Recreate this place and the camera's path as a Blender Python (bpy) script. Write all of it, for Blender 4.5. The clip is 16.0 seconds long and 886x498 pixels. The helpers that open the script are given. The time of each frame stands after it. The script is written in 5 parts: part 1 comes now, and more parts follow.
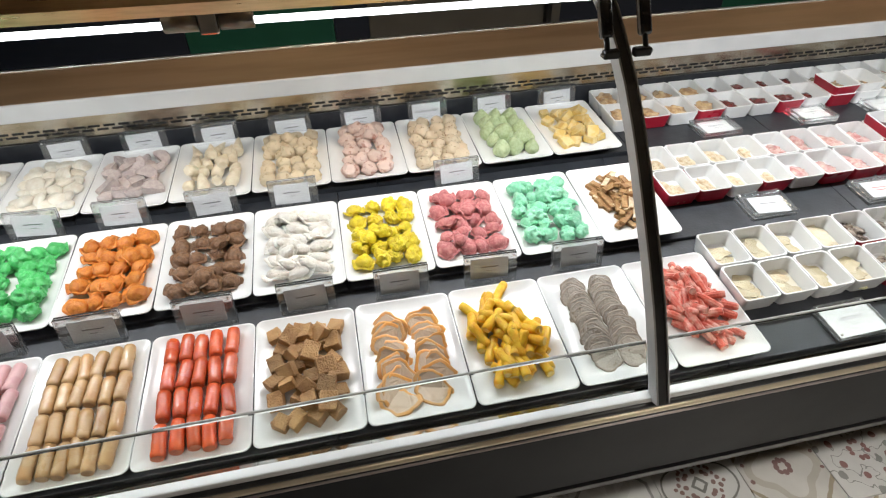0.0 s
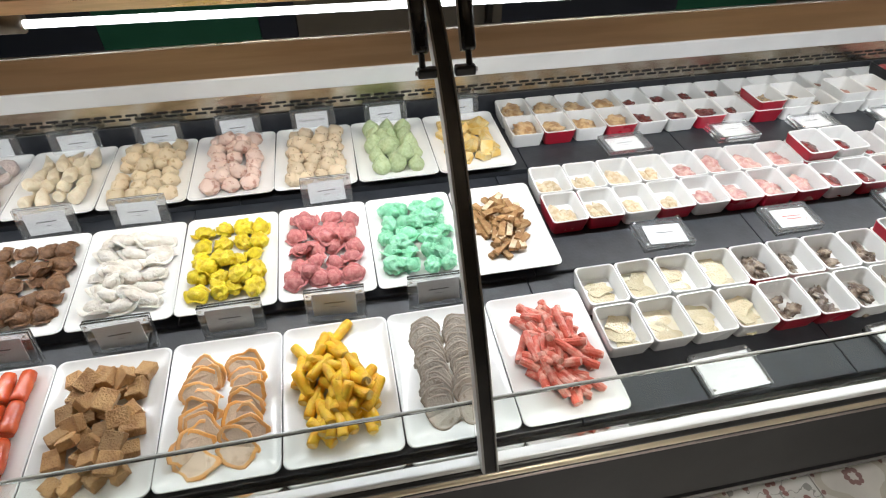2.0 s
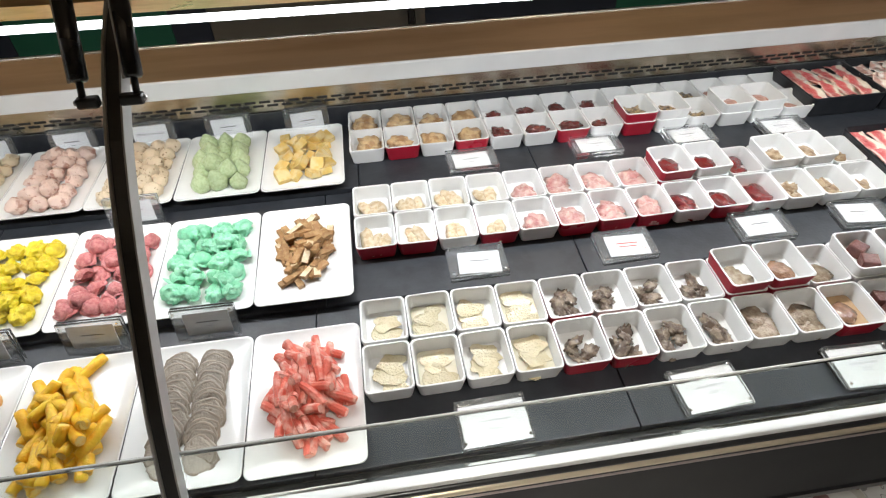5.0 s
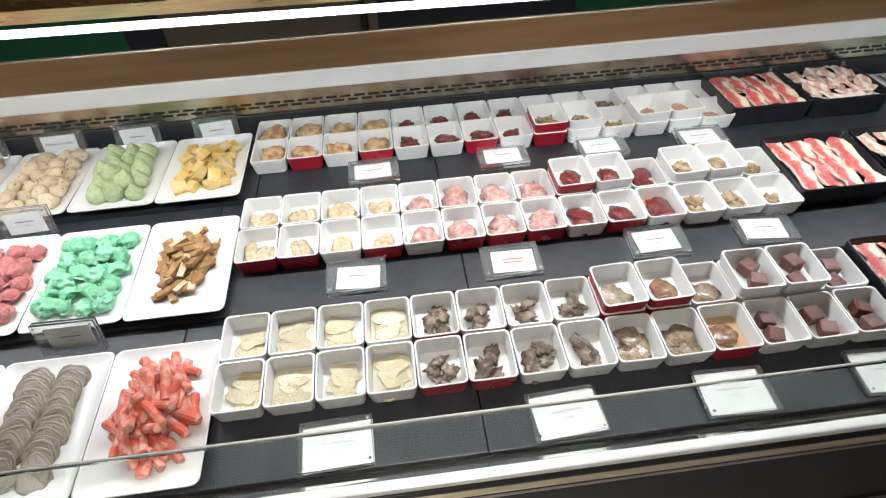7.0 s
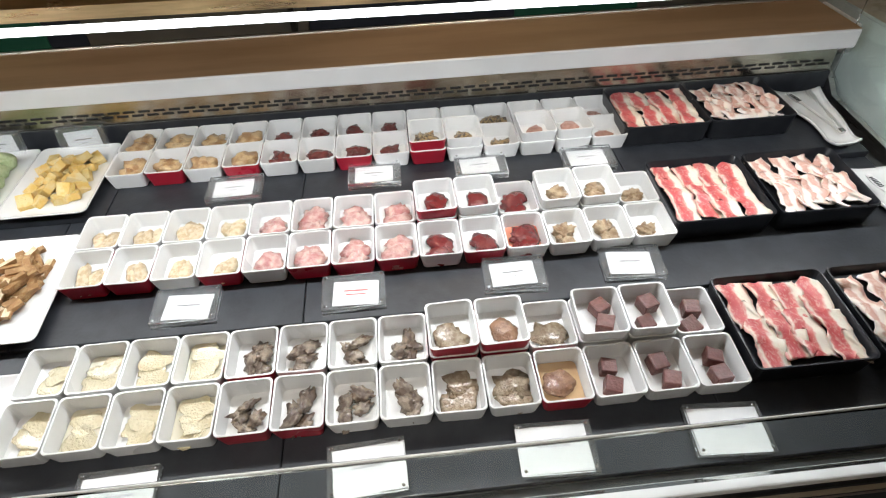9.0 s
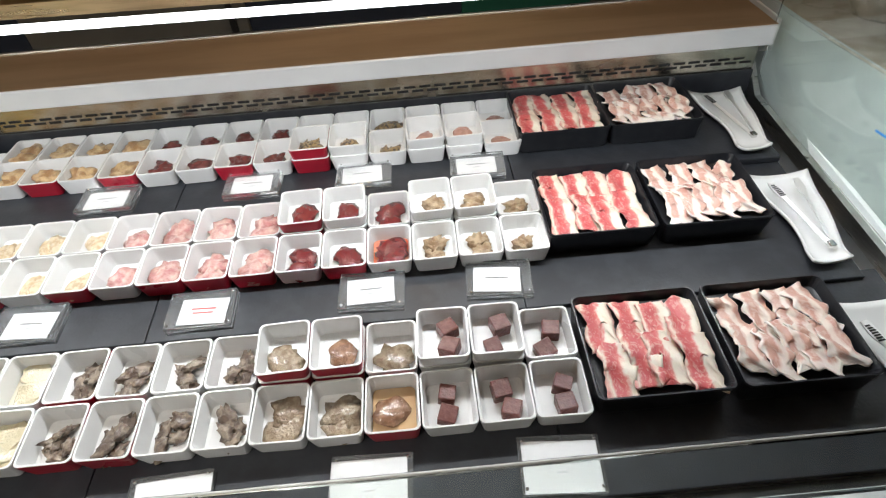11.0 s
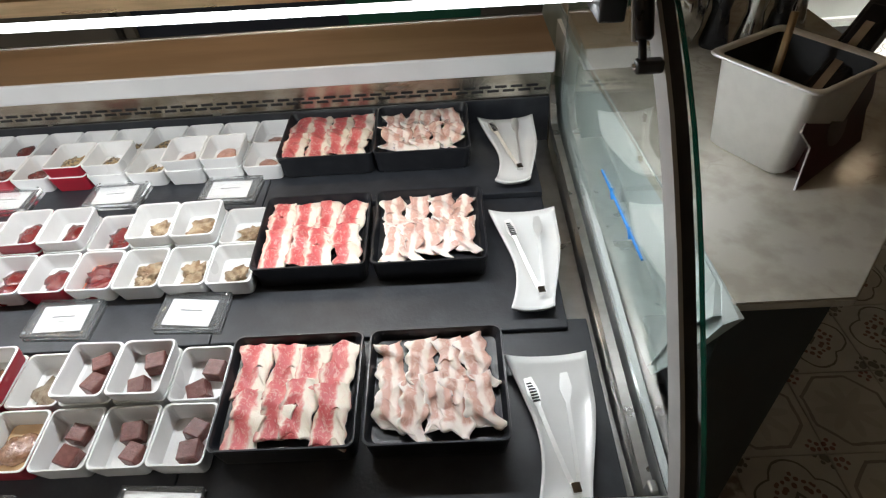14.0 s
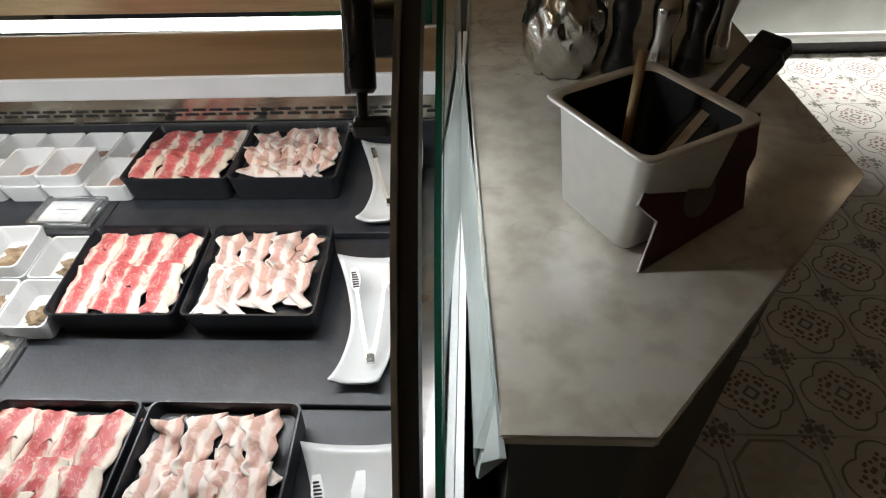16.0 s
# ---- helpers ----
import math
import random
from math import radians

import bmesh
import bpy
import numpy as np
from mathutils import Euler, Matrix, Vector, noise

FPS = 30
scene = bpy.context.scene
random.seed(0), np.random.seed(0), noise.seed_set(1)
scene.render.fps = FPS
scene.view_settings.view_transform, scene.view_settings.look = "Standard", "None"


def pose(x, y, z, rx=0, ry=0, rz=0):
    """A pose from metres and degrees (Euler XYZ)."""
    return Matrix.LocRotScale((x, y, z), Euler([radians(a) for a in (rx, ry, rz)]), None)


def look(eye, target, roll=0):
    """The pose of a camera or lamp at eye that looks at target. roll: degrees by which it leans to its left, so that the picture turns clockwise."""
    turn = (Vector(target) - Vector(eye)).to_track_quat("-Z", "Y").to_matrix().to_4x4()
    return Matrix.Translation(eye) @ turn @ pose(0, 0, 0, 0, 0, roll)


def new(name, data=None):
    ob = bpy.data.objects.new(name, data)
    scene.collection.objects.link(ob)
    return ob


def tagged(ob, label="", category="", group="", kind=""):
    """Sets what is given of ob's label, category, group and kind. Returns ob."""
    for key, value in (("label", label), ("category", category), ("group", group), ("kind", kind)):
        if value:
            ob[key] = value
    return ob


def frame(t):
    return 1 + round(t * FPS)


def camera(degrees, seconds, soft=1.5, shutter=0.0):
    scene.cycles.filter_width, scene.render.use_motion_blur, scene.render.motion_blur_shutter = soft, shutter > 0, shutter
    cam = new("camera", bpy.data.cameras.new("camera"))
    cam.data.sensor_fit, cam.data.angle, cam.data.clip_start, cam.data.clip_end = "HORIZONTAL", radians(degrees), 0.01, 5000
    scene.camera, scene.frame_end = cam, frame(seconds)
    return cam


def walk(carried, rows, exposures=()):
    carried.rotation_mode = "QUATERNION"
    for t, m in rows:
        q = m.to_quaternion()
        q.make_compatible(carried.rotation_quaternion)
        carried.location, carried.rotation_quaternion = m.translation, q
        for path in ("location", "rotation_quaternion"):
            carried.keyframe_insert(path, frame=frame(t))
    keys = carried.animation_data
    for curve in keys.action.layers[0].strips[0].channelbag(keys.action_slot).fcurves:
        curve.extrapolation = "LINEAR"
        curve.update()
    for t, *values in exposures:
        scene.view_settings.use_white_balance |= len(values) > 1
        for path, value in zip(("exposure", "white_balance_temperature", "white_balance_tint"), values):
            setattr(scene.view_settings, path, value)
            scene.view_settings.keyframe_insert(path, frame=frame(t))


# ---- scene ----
cam = camera(76.1, 16.0, soft=1.2)
PATH = [
    (0, (-0.473, -0.490, 1.536), (-0.175, 1.006, 0.242), -1.0),
    (0.5, (-0.396, -0.474, 1.526), (-0.104, 1.022, 0.231), -0.6),
    (1, (-0.322, -0.452, 1.519), (-0.033, 1.037, 0.216), -0.4),
    (1.5, (-0.224, -0.428, 1.515), (0.065, 1.060, 0.211), -0.1),
    (2, (-0.151, -0.409, 1.512), (0.143, 1.073, 0.200), -0.0),
    (2.5, (-0.058, -0.386, 1.509), (0.231, 1.086, 0.185), -0.4),
    (3, (0.011, -0.370, 1.503), (0.295, 1.094, 0.171), -0.7),
    (3.5, (0.098, -0.360, 1.501), (0.361, 1.100, 0.159), -1.1),
    (4, (0.163, -0.360, 1.500), (0.407, 1.101, 0.157), -1.4),
    (4.5, (0.258, -0.374, 1.504), (0.465, 1.098, 0.165), -1.8),
    (5, (0.336, -0.387, 1.509), (0.517, 1.096, 0.179), -2.1),
    (7.5, (0.684, -0.386, 1.502), (0.794, 1.107, 0.176), -3.3),
    (8, (0.759, -0.369, 1.500), (0.865, 1.117, 0.166), -3.0),
    (8.5, (0.854, -0.339, 1.502), (0.960, 1.135, 0.153), -2.5),
    (11, (1.242, -0.274, 1.467), (1.266, 1.203, 0.118), -4.6),
    (11.5, (1.358, -0.279, 1.469), (1.359, 1.196, 0.117), -4.7),
    (12, (1.460, -0.280, 1.476), (1.449, 1.190, 0.121), -4.6),
    (12.5, (1.582, -0.285, 1.476), (1.555, 1.190, 0.126), -4.7),
    (13, (1.664, -0.275, 1.468), (1.622, 1.203, 0.123), -4.9),
    (13.5, (1.754, -0.255, 1.458), (1.699, 1.229, 0.119), -4.9),
    (14, (1.824, -0.226, 1.447), (1.760, 1.259, 0.108), -4.7),
    (14.5, (1.910, -0.176, 1.432), (1.842, 1.304, 0.089), -4.2),
    (15, (1.985, -0.125, 1.427), (1.903, 1.350, 0.078), -3.8),
    (15.5, (2.064, -0.075, 1.415), (1.968, 1.394, 0.062), -3.2),
    (16, (2.111, -0.048, 1.407), (1.993, 1.419, 0.052), -3.2),
]
walk(cam, [(t, look(eye, target, roll)) for t, eye, target, roll in PATH])
scene.view_settings.exposure = 0.0

# ---- world and lights ----
world = bpy.data.worlds.new("world")
scene.world = world
world.use_nodes = True
world.node_tree.nodes["Background"].inputs[0].default_value = (0.9, 0.85, 0.8, 1)
world.node_tree.nodes["Background"].inputs[1].default_value = 0.02


def area_lamp(name, m, sx, sy, watts, colour, spread=180):
    d = bpy.data.lights.new(name, "AREA")
    d.shape, d.size, d.size_y, d.energy, d.color, d.spread = "RECTANGLE", sx, sy, watts, colour, radians(spread)
    ob = new(name, d)
    ob.matrix_world = m
    return ob


# the LED tubes over the deck, and downlights added out of view for the dining room
LAMP_Y, LAMP_Z, LAMP_SAG = 0.53, 1.212, 0.0115
area_lamp("tube_light", pose(0.73, LAMP_Y - 0.02, LAMP_Z - 0.018 - 0.73 * LAMP_SAG, -10), 2.62, 0.02, 13.5, (0.93, 0.97, 1.0))
area_lamp("tube_light", pose(-1.32, LAMP_Y - 0.02, LAMP_Z - 0.018 + 1.32 * LAMP_SAG, -10), 1.15, 0.02, 5.8, (0.93, 0.97, 1.0))
WARM, NEUTRAL = (1.0, 0.78, 0.54), (1.0, 0.95, 0.88)
# unseen lamps, placed to brighten the floor, far counter and bronze top
ADDED_DOWNLIGHTS = ((-1.2, -1.0, 5, 75, NEUTRAL), (0.70, -0.80, 12, 66, NEUTRAL), (0.45, -1.0, 9, 46, NEUTRAL), (5.6, 2.2, 2, 54, NEUTRAL), (4.4, 2.8, 8, 50, NEUTRAL), (-0.55, 1.50, 3, 75, WARM), (1.15, 1.50, 3, 75, WARM), (3.8, 3.05, 6, 42, NEUTRAL))
for lx, ly, lw, lspread, lcol in ADDED_DOWNLIGHTS:
    area_lamp("downlight_beam", pose(lx, ly, 2.66), 0.14, 0.14, lw, lcol, lspread)

# ---- materials ----


def mat(name, base=(0.8, 0.8, 0.8), rough=0.5, metal=0.0, spots=None, scale=20.0, detail=4.0, contrast=(0.4, 0.62), bump=0.0, bump_scale=80.0, coat=0.0, sss=0.0, rnd=0.0, coords="Object", stretch=(1, 1, 1), wear=0.1):
    m = bpy.data.materials.new(name)
    m.use_nodes = True
    nt = m.node_tree
    b = nt.nodes["Principled BSDF"]
    b.inputs["Roughness"].default_value, b.inputs["Metallic"].default_value = rough, metal
    b.inputs["Coat Weight"].default_value = coat
    b.inputs["Coat Roughness"].default_value = 0.12
    if sss:
        b.inputs["Subsurface Weight"].default_value = sss
        b.inputs["Subsurface Radius"].default_value = (0.006, 0.004, 0.003)
        b.inputs["Subsurface Scale"].default_value = 0.6
    tc = nt.nodes.new("ShaderNodeTexCoord")
    mp = nt.nodes.new("ShaderNodeMapping")
    mp.inputs["Scale"].default_value = stretch
    nt.links.new(tc.outputs[coords], mp.inputs[0])
    oi = nt.nodes.new("ShaderNodeObjectInfo")
    shift = nt.nodes.new("ShaderNodeVectorMath")
    shift.operation = "MULTIPLY_ADD"
    nt.links.new(oi.outputs["Random"], shift.inputs[0])
    shift.inputs[1].default_value = (3.1, 5.3, 7.7)
    nt.links.new(mp.outputs[0], shift.inputs[2])

    def tex(sc, dt):
        n = nt.nodes.new("ShaderNodeTexNoise")
        n.inputs["Scale"].default_value, n.inputs["Detail"].default_value = sc, dt
        nt.links.new(shift.outputs[0], n.inputs["Vector"])
        return n
    n1 = tex(scale, detail)
    ramp = nt.nodes.new("ShaderNodeValToRGB")
    ramp.color_ramp.elements[0].position, ramp.color_ramp.elements[1].position = contrast
    second = spots or tuple(c * 0.86 for c in base)
    ramp.color_ramp.elements[0].color, ramp.color_ramp.elements[1].color = (*base, 1), (*second, 1)
    nt.links.new(n1.outputs[0], ramp.inputs[0])
    out = ramp.outputs[0]
    if rnd:
        hsv = nt.nodes.new("ShaderNodeHueSaturation")
        mr = nt.nodes.new("ShaderNodeMapRange")
        mr.inputs["To Min"].default_value, mr.inputs["To Max"].default_value = 1 - rnd, 1 + rnd
        nt.links.new(oi.outputs["Random"], mr.inputs[0])
        nt.links.new(mr.outputs[0], hsv.inputs["Value"])
        nt.links.new(out, hsv.inputs["Color"])
        out = hsv.outputs[0]
    nt.links.new(out, b.inputs["Base Color"])
    n3 = tex(scale * 0.35, 3)
    mr2 = nt.nodes.new("ShaderNodeMapRange")
    mr2.inputs["To Min"].default_value, mr2.inputs["To Max"].default_value = max(0.02, rough - wear), min(1, rough + wear)
    nt.links.new(n3.outputs[0], mr2.inputs[0])
    nt.links.new(mr2.outputs[0], b.inputs["Roughness"])
    if bump:
        n2 = tex(bump_scale, 5)
        bp = nt.nodes.new("ShaderNodeBump")
        bp.inputs["Strength"].default_value, bp.inputs["Distance"].default_value = min(1.0, bump), 0.004
        nt.links.new(n2.outputs[0], bp.inputs["Height"])
        nt.links.new(bp.outputs[0], b.inputs["Normal"])
    return m


def glass_mat(name, tint, rough=0.0):
    m = bpy.data.materials.new(name)
    m.use_nodes = True
    b = m.node_tree.nodes["Principled BSDF"]
    b.inputs["Base Color"].default_value = (*tint, 1)
    b.inputs["Transmission Weight"].default_value = 1.0
    b.inputs["Roughness"].default_value, b.inputs["IOR"].default_value = rough, 1.45
    return m


def glow_mat(name, colour, strength):
    m = bpy.data.materials.new(name)
    m.use_nodes = True
    b = m.node_tree.nodes["Principled BSDF"]
    b.inputs["Base Color"].default_value = (0.9, 0.9, 0.9, 1)
    b.inputs["Emission Color"].default_value, b.inputs["Emission Strength"].default_value = (*colour, 1), strength
    return m


PORCELAIN = mat("white_porcelain", (0.80, 0.80, 0.79), 0.18, spots=(0.76, 0.76, 0.75), scale=9, coat=0.3, wear=0.06)
BOWL_WHITE = mat("white_melamine", (0.78, 0.78, 0.77), 0.3, spots=(0.73, 0.73, 0.72), scale=14, wear=0.08)
BOWL_RED = mat("red_melamine", (0.40, 0.010, 0.030), 0.3, spots=(0.33, 0.008, 0.024), scale=14, wear=0.08)
SLATE = mat("black_slate_board", (0.019, 0.021, 0.026), 0.42, spots=(0.028, 0.031, 0.037), scale=26, bump=0.10, bump_scale=160, wear=0.12)
TRAY_BLACK = mat("black_melamine", (0.010, 0.011, 0.014), 0.33, spots=(0.016, 0.017, 0.02), scale=40, bump=0.06, bump_scale=300)
STEEL = mat("brushed_steel", (0.60, 0.59, 0.57), 0.30, 1.0, spots=(0.52, 0.51, 0.49), scale=30, stretch=(1, 1, 12), bump=0.05, bump_scale=120)
STEEL_DUCT = mat("duct_steel", (0.58, 0.54, 0.47), 0.24, 1.0, spots=(0.44, 0.40, 0.33), scale=14, stretch=(1, 1, 3))
CHROME = mat("chrome", (0.75, 0.75, 0.74), 0.12, 1.0, scale=30, wear=0.05)
BRONZE = mat("bronze_steel_top", (0.50, 0.345, 0.215), 0.33, 0.55, spots=(0.42, 0.285, 0.17), scale=3, stretch=(1, 6, 6), wear=0.07)
LEDGE_METAL = mat("pale_satin_aluminium", (0.56, 0.57, 0.57), 0.4, 0.2, spots=(0.50, 0.51, 0.51), scale=8)
WHITE_METAL = mat("white_enamel", (0.74, 0.75, 0.75), 0.35, spots=(0.68, 0.69, 0.69), scale=6)
POST_METAL = mat("dark_grey_metal", (0.035, 0.035, 0.036), 0.36, 0.2, spots=(0.045, 0.046, 0.046), scale=18)
# black metal parts, and the shade painted inside the utensil bin
BLACK_METAL = mat("black_metal_and_shade", (0.012, 0.012, 0.013), 0.35, spots=(0.02, 0.02, 0.02), scale=24)
BLACK_PLASTIC = mat("black_plastic", (0.012, 0.012, 0.013), 0.28, scale=40, bump=0.05)
STEEL_PAN = mat("satin_steel", (0.88, 0.88, 0.87), 0.50, 0.9, spots=(0.85, 0.85, 0.84), scale=60, wear=0.05)
CREAM_TRIM = mat("cream_anodised_trim", (0.72, 0.62, 0.47), 0.35, 0.6, scale=20, stretch=(1, 8, 8))
ROSE_TRIM = mat("rose_grey_trim", (0.42, 0.35, 0.34), 0.35, 0.5, scale=20, stretch=(1, 8, 8))
PALE_STRIP = mat("pale_grey_strip", (0.38, 0.38, 0.37), 0.4, spots=(0.33, 0.33, 0.32), scale=14)
GOLD = mat("gold_reflection_tone", (0.62, 0.46, 0.26), 0.3, 1.0, scale=20, stretch=(1, 8, 8))
DARK_PANEL = mat("black_front_panel", (0.006, 0.0065, 0.008), 0.5, spots=(0.009, 0.0095, 0.011), scale=7)
DARK_PANEL.node_tree.nodes["Principled BSDF"].inputs["Specular IOR Level"].default_value = 0.12
GLASS = glass_mat("clear_glass", (0.93, 0.98, 0.96))
GLASS_EDGE = glass_mat("green_glass_edge", (0.03, 0.36, 0.23), 0.15)
GLASS_EDGE.node_tree.nodes["Principled BSDF"].inputs["Transmission Weight"].default_value = 0.45
ACRYLIC = glass_mat("clear_acrylic", (0.80, 0.81, 0.81), 0.05)
ACRYLIC.node_tree.nodes["Principled BSDF"].inputs["Transmission Weight"].default_value = 0.97
PAPER = mat("white_paper", (0.57, 0.57, 0.57), 0.8, spots=(0.54, 0.54, 0.54), scale=30)
INK = mat("grey_print", (0.12, 0.12, 0.13), 0.8, scale=60)
INK_FAINT = mat("faint_grey_print", (0.40, 0.40, 0.42), 0.8, scale=60)
INK_RED = mat("red_print", (0.55, 0.05, 0.05), 0.8, scale=60)
SLEEVE = mat("grey_bronze_sleeve", (0.22, 0.19, 0.16), 0.35, 0.5, spots=(0.16, 0.14, 0.12), scale=14)
SCREW = mat("screw_metal", (0.5, 0.5, 0.5), 0.25, 1.0, scale=60)
TUBE = glow_mat("led_tube", (0.93, 0.97, 1.0), 4.0)
EDGE = mat("polished_glass_edge", (0.62, 0.63, 0.61), 0.25, scale=30)
DOWN = glow_mat("warm_lamp_glass", (1.0, 0.76, 0.5), 12.0)
SHEET_GREY = mat("pale_green_sheet", (0.36, 0.40, 0.385), 0.4, spots=(0.31, 0.35, 0.335), scale=12)
MARBLE = mat("cream_marble", (0.46, 0.43, 0.375), 0.14, spots=(0.37, 0.34, 0.285), scale=26, detail=12, contrast=(0.44, 0.66), wear=0.10)
mn = MARBLE.node_tree
vein = mn.nodes.new("ShaderNodeTexNoise")
vein.inputs["Scale"].default_value, vein.inputs["Detail"].default_value, vein.inputs["Distortion"].default_value = 9.0, 7.0, 1.6
flow = mn.nodes.new("ShaderNodeTexCoord")
mn.links.new(flow.outputs["Object"], vein.inputs["Vector"])
thin = mn.nodes.new("ShaderNodeValToRGB")
thin.color_ramp.elements[0].position, thin.color_ramp.elements[0].color = 0.475, (0, 0, 0, 1)
thin.color_ramp.elements[1].position, thin.color_ramp.elements[1].color = 0.525, (0, 0, 0, 1)
thin.color_ramp.elements.new(0.50).color = (0.55, 0.55, 0.55, 1)
mn.links.new(vein.outputs[0], thin.inputs[0])
patch = mn.nodes.new("ShaderNodeTexNoise")
patch.inputs["Scale"].default_value = 5.0
mn.links.new(flow.outputs["Object"], patch.inputs["Vector"])
gate = mn.nodes.new("ShaderNodeMapRange")
gate.inputs["From Min"].default_value, gate.inputs["From Max"].default_value = 0.50, 0.66
mn.links.new(patch.outputs[0], gate.inputs[0])
both = mn.nodes.new("ShaderNodeMath")
both.operation = "MULTIPLY"
mn.links.new(thin.outputs[0], both.inputs[0])
mn.links.new(gate.outputs[0], both.inputs[1])
mixed = mn.nodes.new("ShaderNodeMix")
mixed.data_type = "RGBA"
mn.links.new(both.outputs[0], mixed.inputs["Factor"])
principled = mn.nodes["Principled BSDF"]
mn.links.new(principled.inputs["Base Color"].links[0].from_socket, mixed.inputs["A"])
mixed.inputs["B"].default_value = (0.16, 0.14, 0.125, 1)
mn.links.new(mixed.outputs["Result"], principled.inputs["Base Color"])
CABINET = mat("dark_green_cabinet", (0.022, 0.026, 0.024), 0.5, scale=6)
BLUE_TAPE = mat("blue_marker", (0.02, 0.22, 0.62), 0.5, scale=40)
MAROON = mat("maroon_card", (0.055, 0.008, 0.012), 0.4, spots=(0.07, 0.01, 0.015), scale=20)
CARD_EDGE = mat("white_card_edge", (0.75, 0.74, 0.72), 0.6)
LOGO_GREY = mat("grey_oval_print", (0.16, 0.13, 0.13), 0.5)
FOIL = mat("crumpled_foil", (0.72, 0.70, 0.66), 0.14, 1.0, scale=20, bump=0.35, bump_scale=30)
WOOD = mat("wooden_stick", (0.40, 0.25, 0.12), 0.5, scale=30, stretch=(1, 1, 0.1), bump=0.2)
WALL_GREEN = mat("dark_green_wall", (0.008, 0.12, 0.075), 0.7, scale=3)
WALL_NAVY = mat("navy_panel", (0.016, 0.024, 0.045), 0.7, scale=3)
WALL_SLATE = mat("slate_grey_panel", (0.13, 0.125, 0.11), 0.7, scale=3)
PLASTER = mat("cream_plaster", (0.50, 0.42, 0.32), 0.8, scale=4, bump=0.1)
PALE_PANEL = mat("pale_green_panel", (0.80, 0.86, 0.83), 0.4, scale=3)
CEILING = mat("ceiling_paint", (0.42, 0.32, 0.22), 0.8, scale=2)
GROUT = mat("floor_grout", (0.32, 0.30, 0.27), 0.8, scale=30)

# ---- mesh helpers ----


def obj(name, bm, material, parent=None, label="", smooth=False):
    me = bpy.data.meshes.new(name)
    bmesh.ops.recalc_face_normals(bm, faces=bm.faces)
    bm.to_mesh(me)
    bm.free()
    for m in (material if isinstance(material, (list, tuple)) else [material]):
        me.materials.append(m)
    if smooth:
        me.polygons.foreach_set("use_smooth", [True] * len(me.polygons))
    ob = new(name, me)
    if parent:
        ob.parent = parent
    if label:
        ob["label"] = label
    return ob


def part(name, bm, material, parent, label="", smooth=False):
    return obj(name, bm, material, parent, label, smooth)


def base(name, m, label, category, group="", kind=""):
    ob = new(name)
    ob.empty_display_size = 0.05
    ob.matrix_world = m
    return tagged(ob, label, category, group, kind)


def box(x0, y0, z0, x1, y1, z1, bevel=0.0, bm=None, seg=2):
    bm = bm or bmesh.new()
    r = bmesh.ops.create_cube(bm, size=1)
    for v in r["verts"]:
        v.co = Vector(((x0 + x1) / 2 + v.co.x * (x1 - x0), (y0 + y1) / 2 + v.co.y * (y1 - y0), (z0 + z1) / 2 + v.co.z * (z1 - z0)))
    if bevel:
        es = list({e for v in r["verts"] for e in v.link_edges})
        bmesh.ops.bevel(bm, geom=es, offset=bevel, segments=seg, affect="EDGES", profile=0.5)
    return bm


def sheet(rows, thick):
    """A closed thin sheet under a grid of points."""
    rings = []
    for row in rows:
        rings.append([Vector(p) for p in row] + [Vector(p) - Vector((0, 0, thick)) for p in reversed(row)])
    return loft(rings)


def outline(w, d, r, n=4, cx=0.0, cy=0.0):
    """Rounded rectangle, counter-clockwise."""
    pts = []
    for sx, sy, a in ((1, 1, 0), (-1, 1, 90), (-1, -1, 180), (1, -1, 270)):
        for k in range(n + 1):
            t = radians(a + 90 * k / n)
            pts.append((cx + sx * (w / 2 - r) + r * math.cos(t), cy + sy * (d / 2 - r) + r * math.sin(t)))
    return pts


def loft(rings, bm=None, cap0=True, cap1=True):
    """Skin through rings of equal length (lists of 3D points)."""
    bm = bm or bmesh.new()
    vs = [[bm.verts.new(p) for p in ring] for ring in rings]
    n = len(vs[0])
    for a, b in zip(vs, vs[1:]):
        for i in range(n):
            bm.faces.new((a[i], a[(i + 1) % n], b[(i + 1) % n], b[i]))
    if cap0:
        bm.faces.new(vs[0][::-1])
    if cap1:
        bm.faces.new(vs[-1])
    return bm


def tub(levels, r, n=4, foot=True, inner=True):
    """Dish: levels of (width, depth, z) from the outer foot up over the rim and down to the inner floor."""
    return loft([[(x, y, z) for x, y in outline(w, d, min(r, w / 3, d / 3), n)] for w, d, z in levels], None, foot, inner)


def prism(poly, axis, a, b, bm=None):
    """Extrude a polygon of two coordinates along an axis (0 x, 1 y, 2 z) from a to b."""
    def at(p, h):
        return [(h, p[0], p[1]), (p[0], h, p[1]), (p[0], p[1], h)][axis]
    return loft([[at(p, a) for p in poly], [at(p, b) for p in poly]], bm)


def rod(points, radius, n=8, bm=None):
    """Round bar along points, radius one number or one a point."""
    rings = []
    pts = [Vector(p) for p in points]
    rad = radius if isinstance(radius, (list, tuple)) else [radius] * len(pts)
    for i, p in enumerate(pts):
        d = (pts[min(i + 1, len(pts) - 1)] - pts[max(i - 1, 0)]).normalized()
        q = d.to_track_quat("Z", "Y")
        rings.append([p + q @ Vector((rad[i] * math.cos(2 * math.pi * k / n), rad[i] * math.sin(2 * math.pi * k / n), 0)) for k in range(n)])
    return loft(rings, bm)


def lathe(profile, n=20, bm=None):
    return loft([[(r * math.cos(2 * math.pi * k / n), r * math.sin(2 * math.pi * k / n), z) for k in range(n)] for r, z in profile], bm)


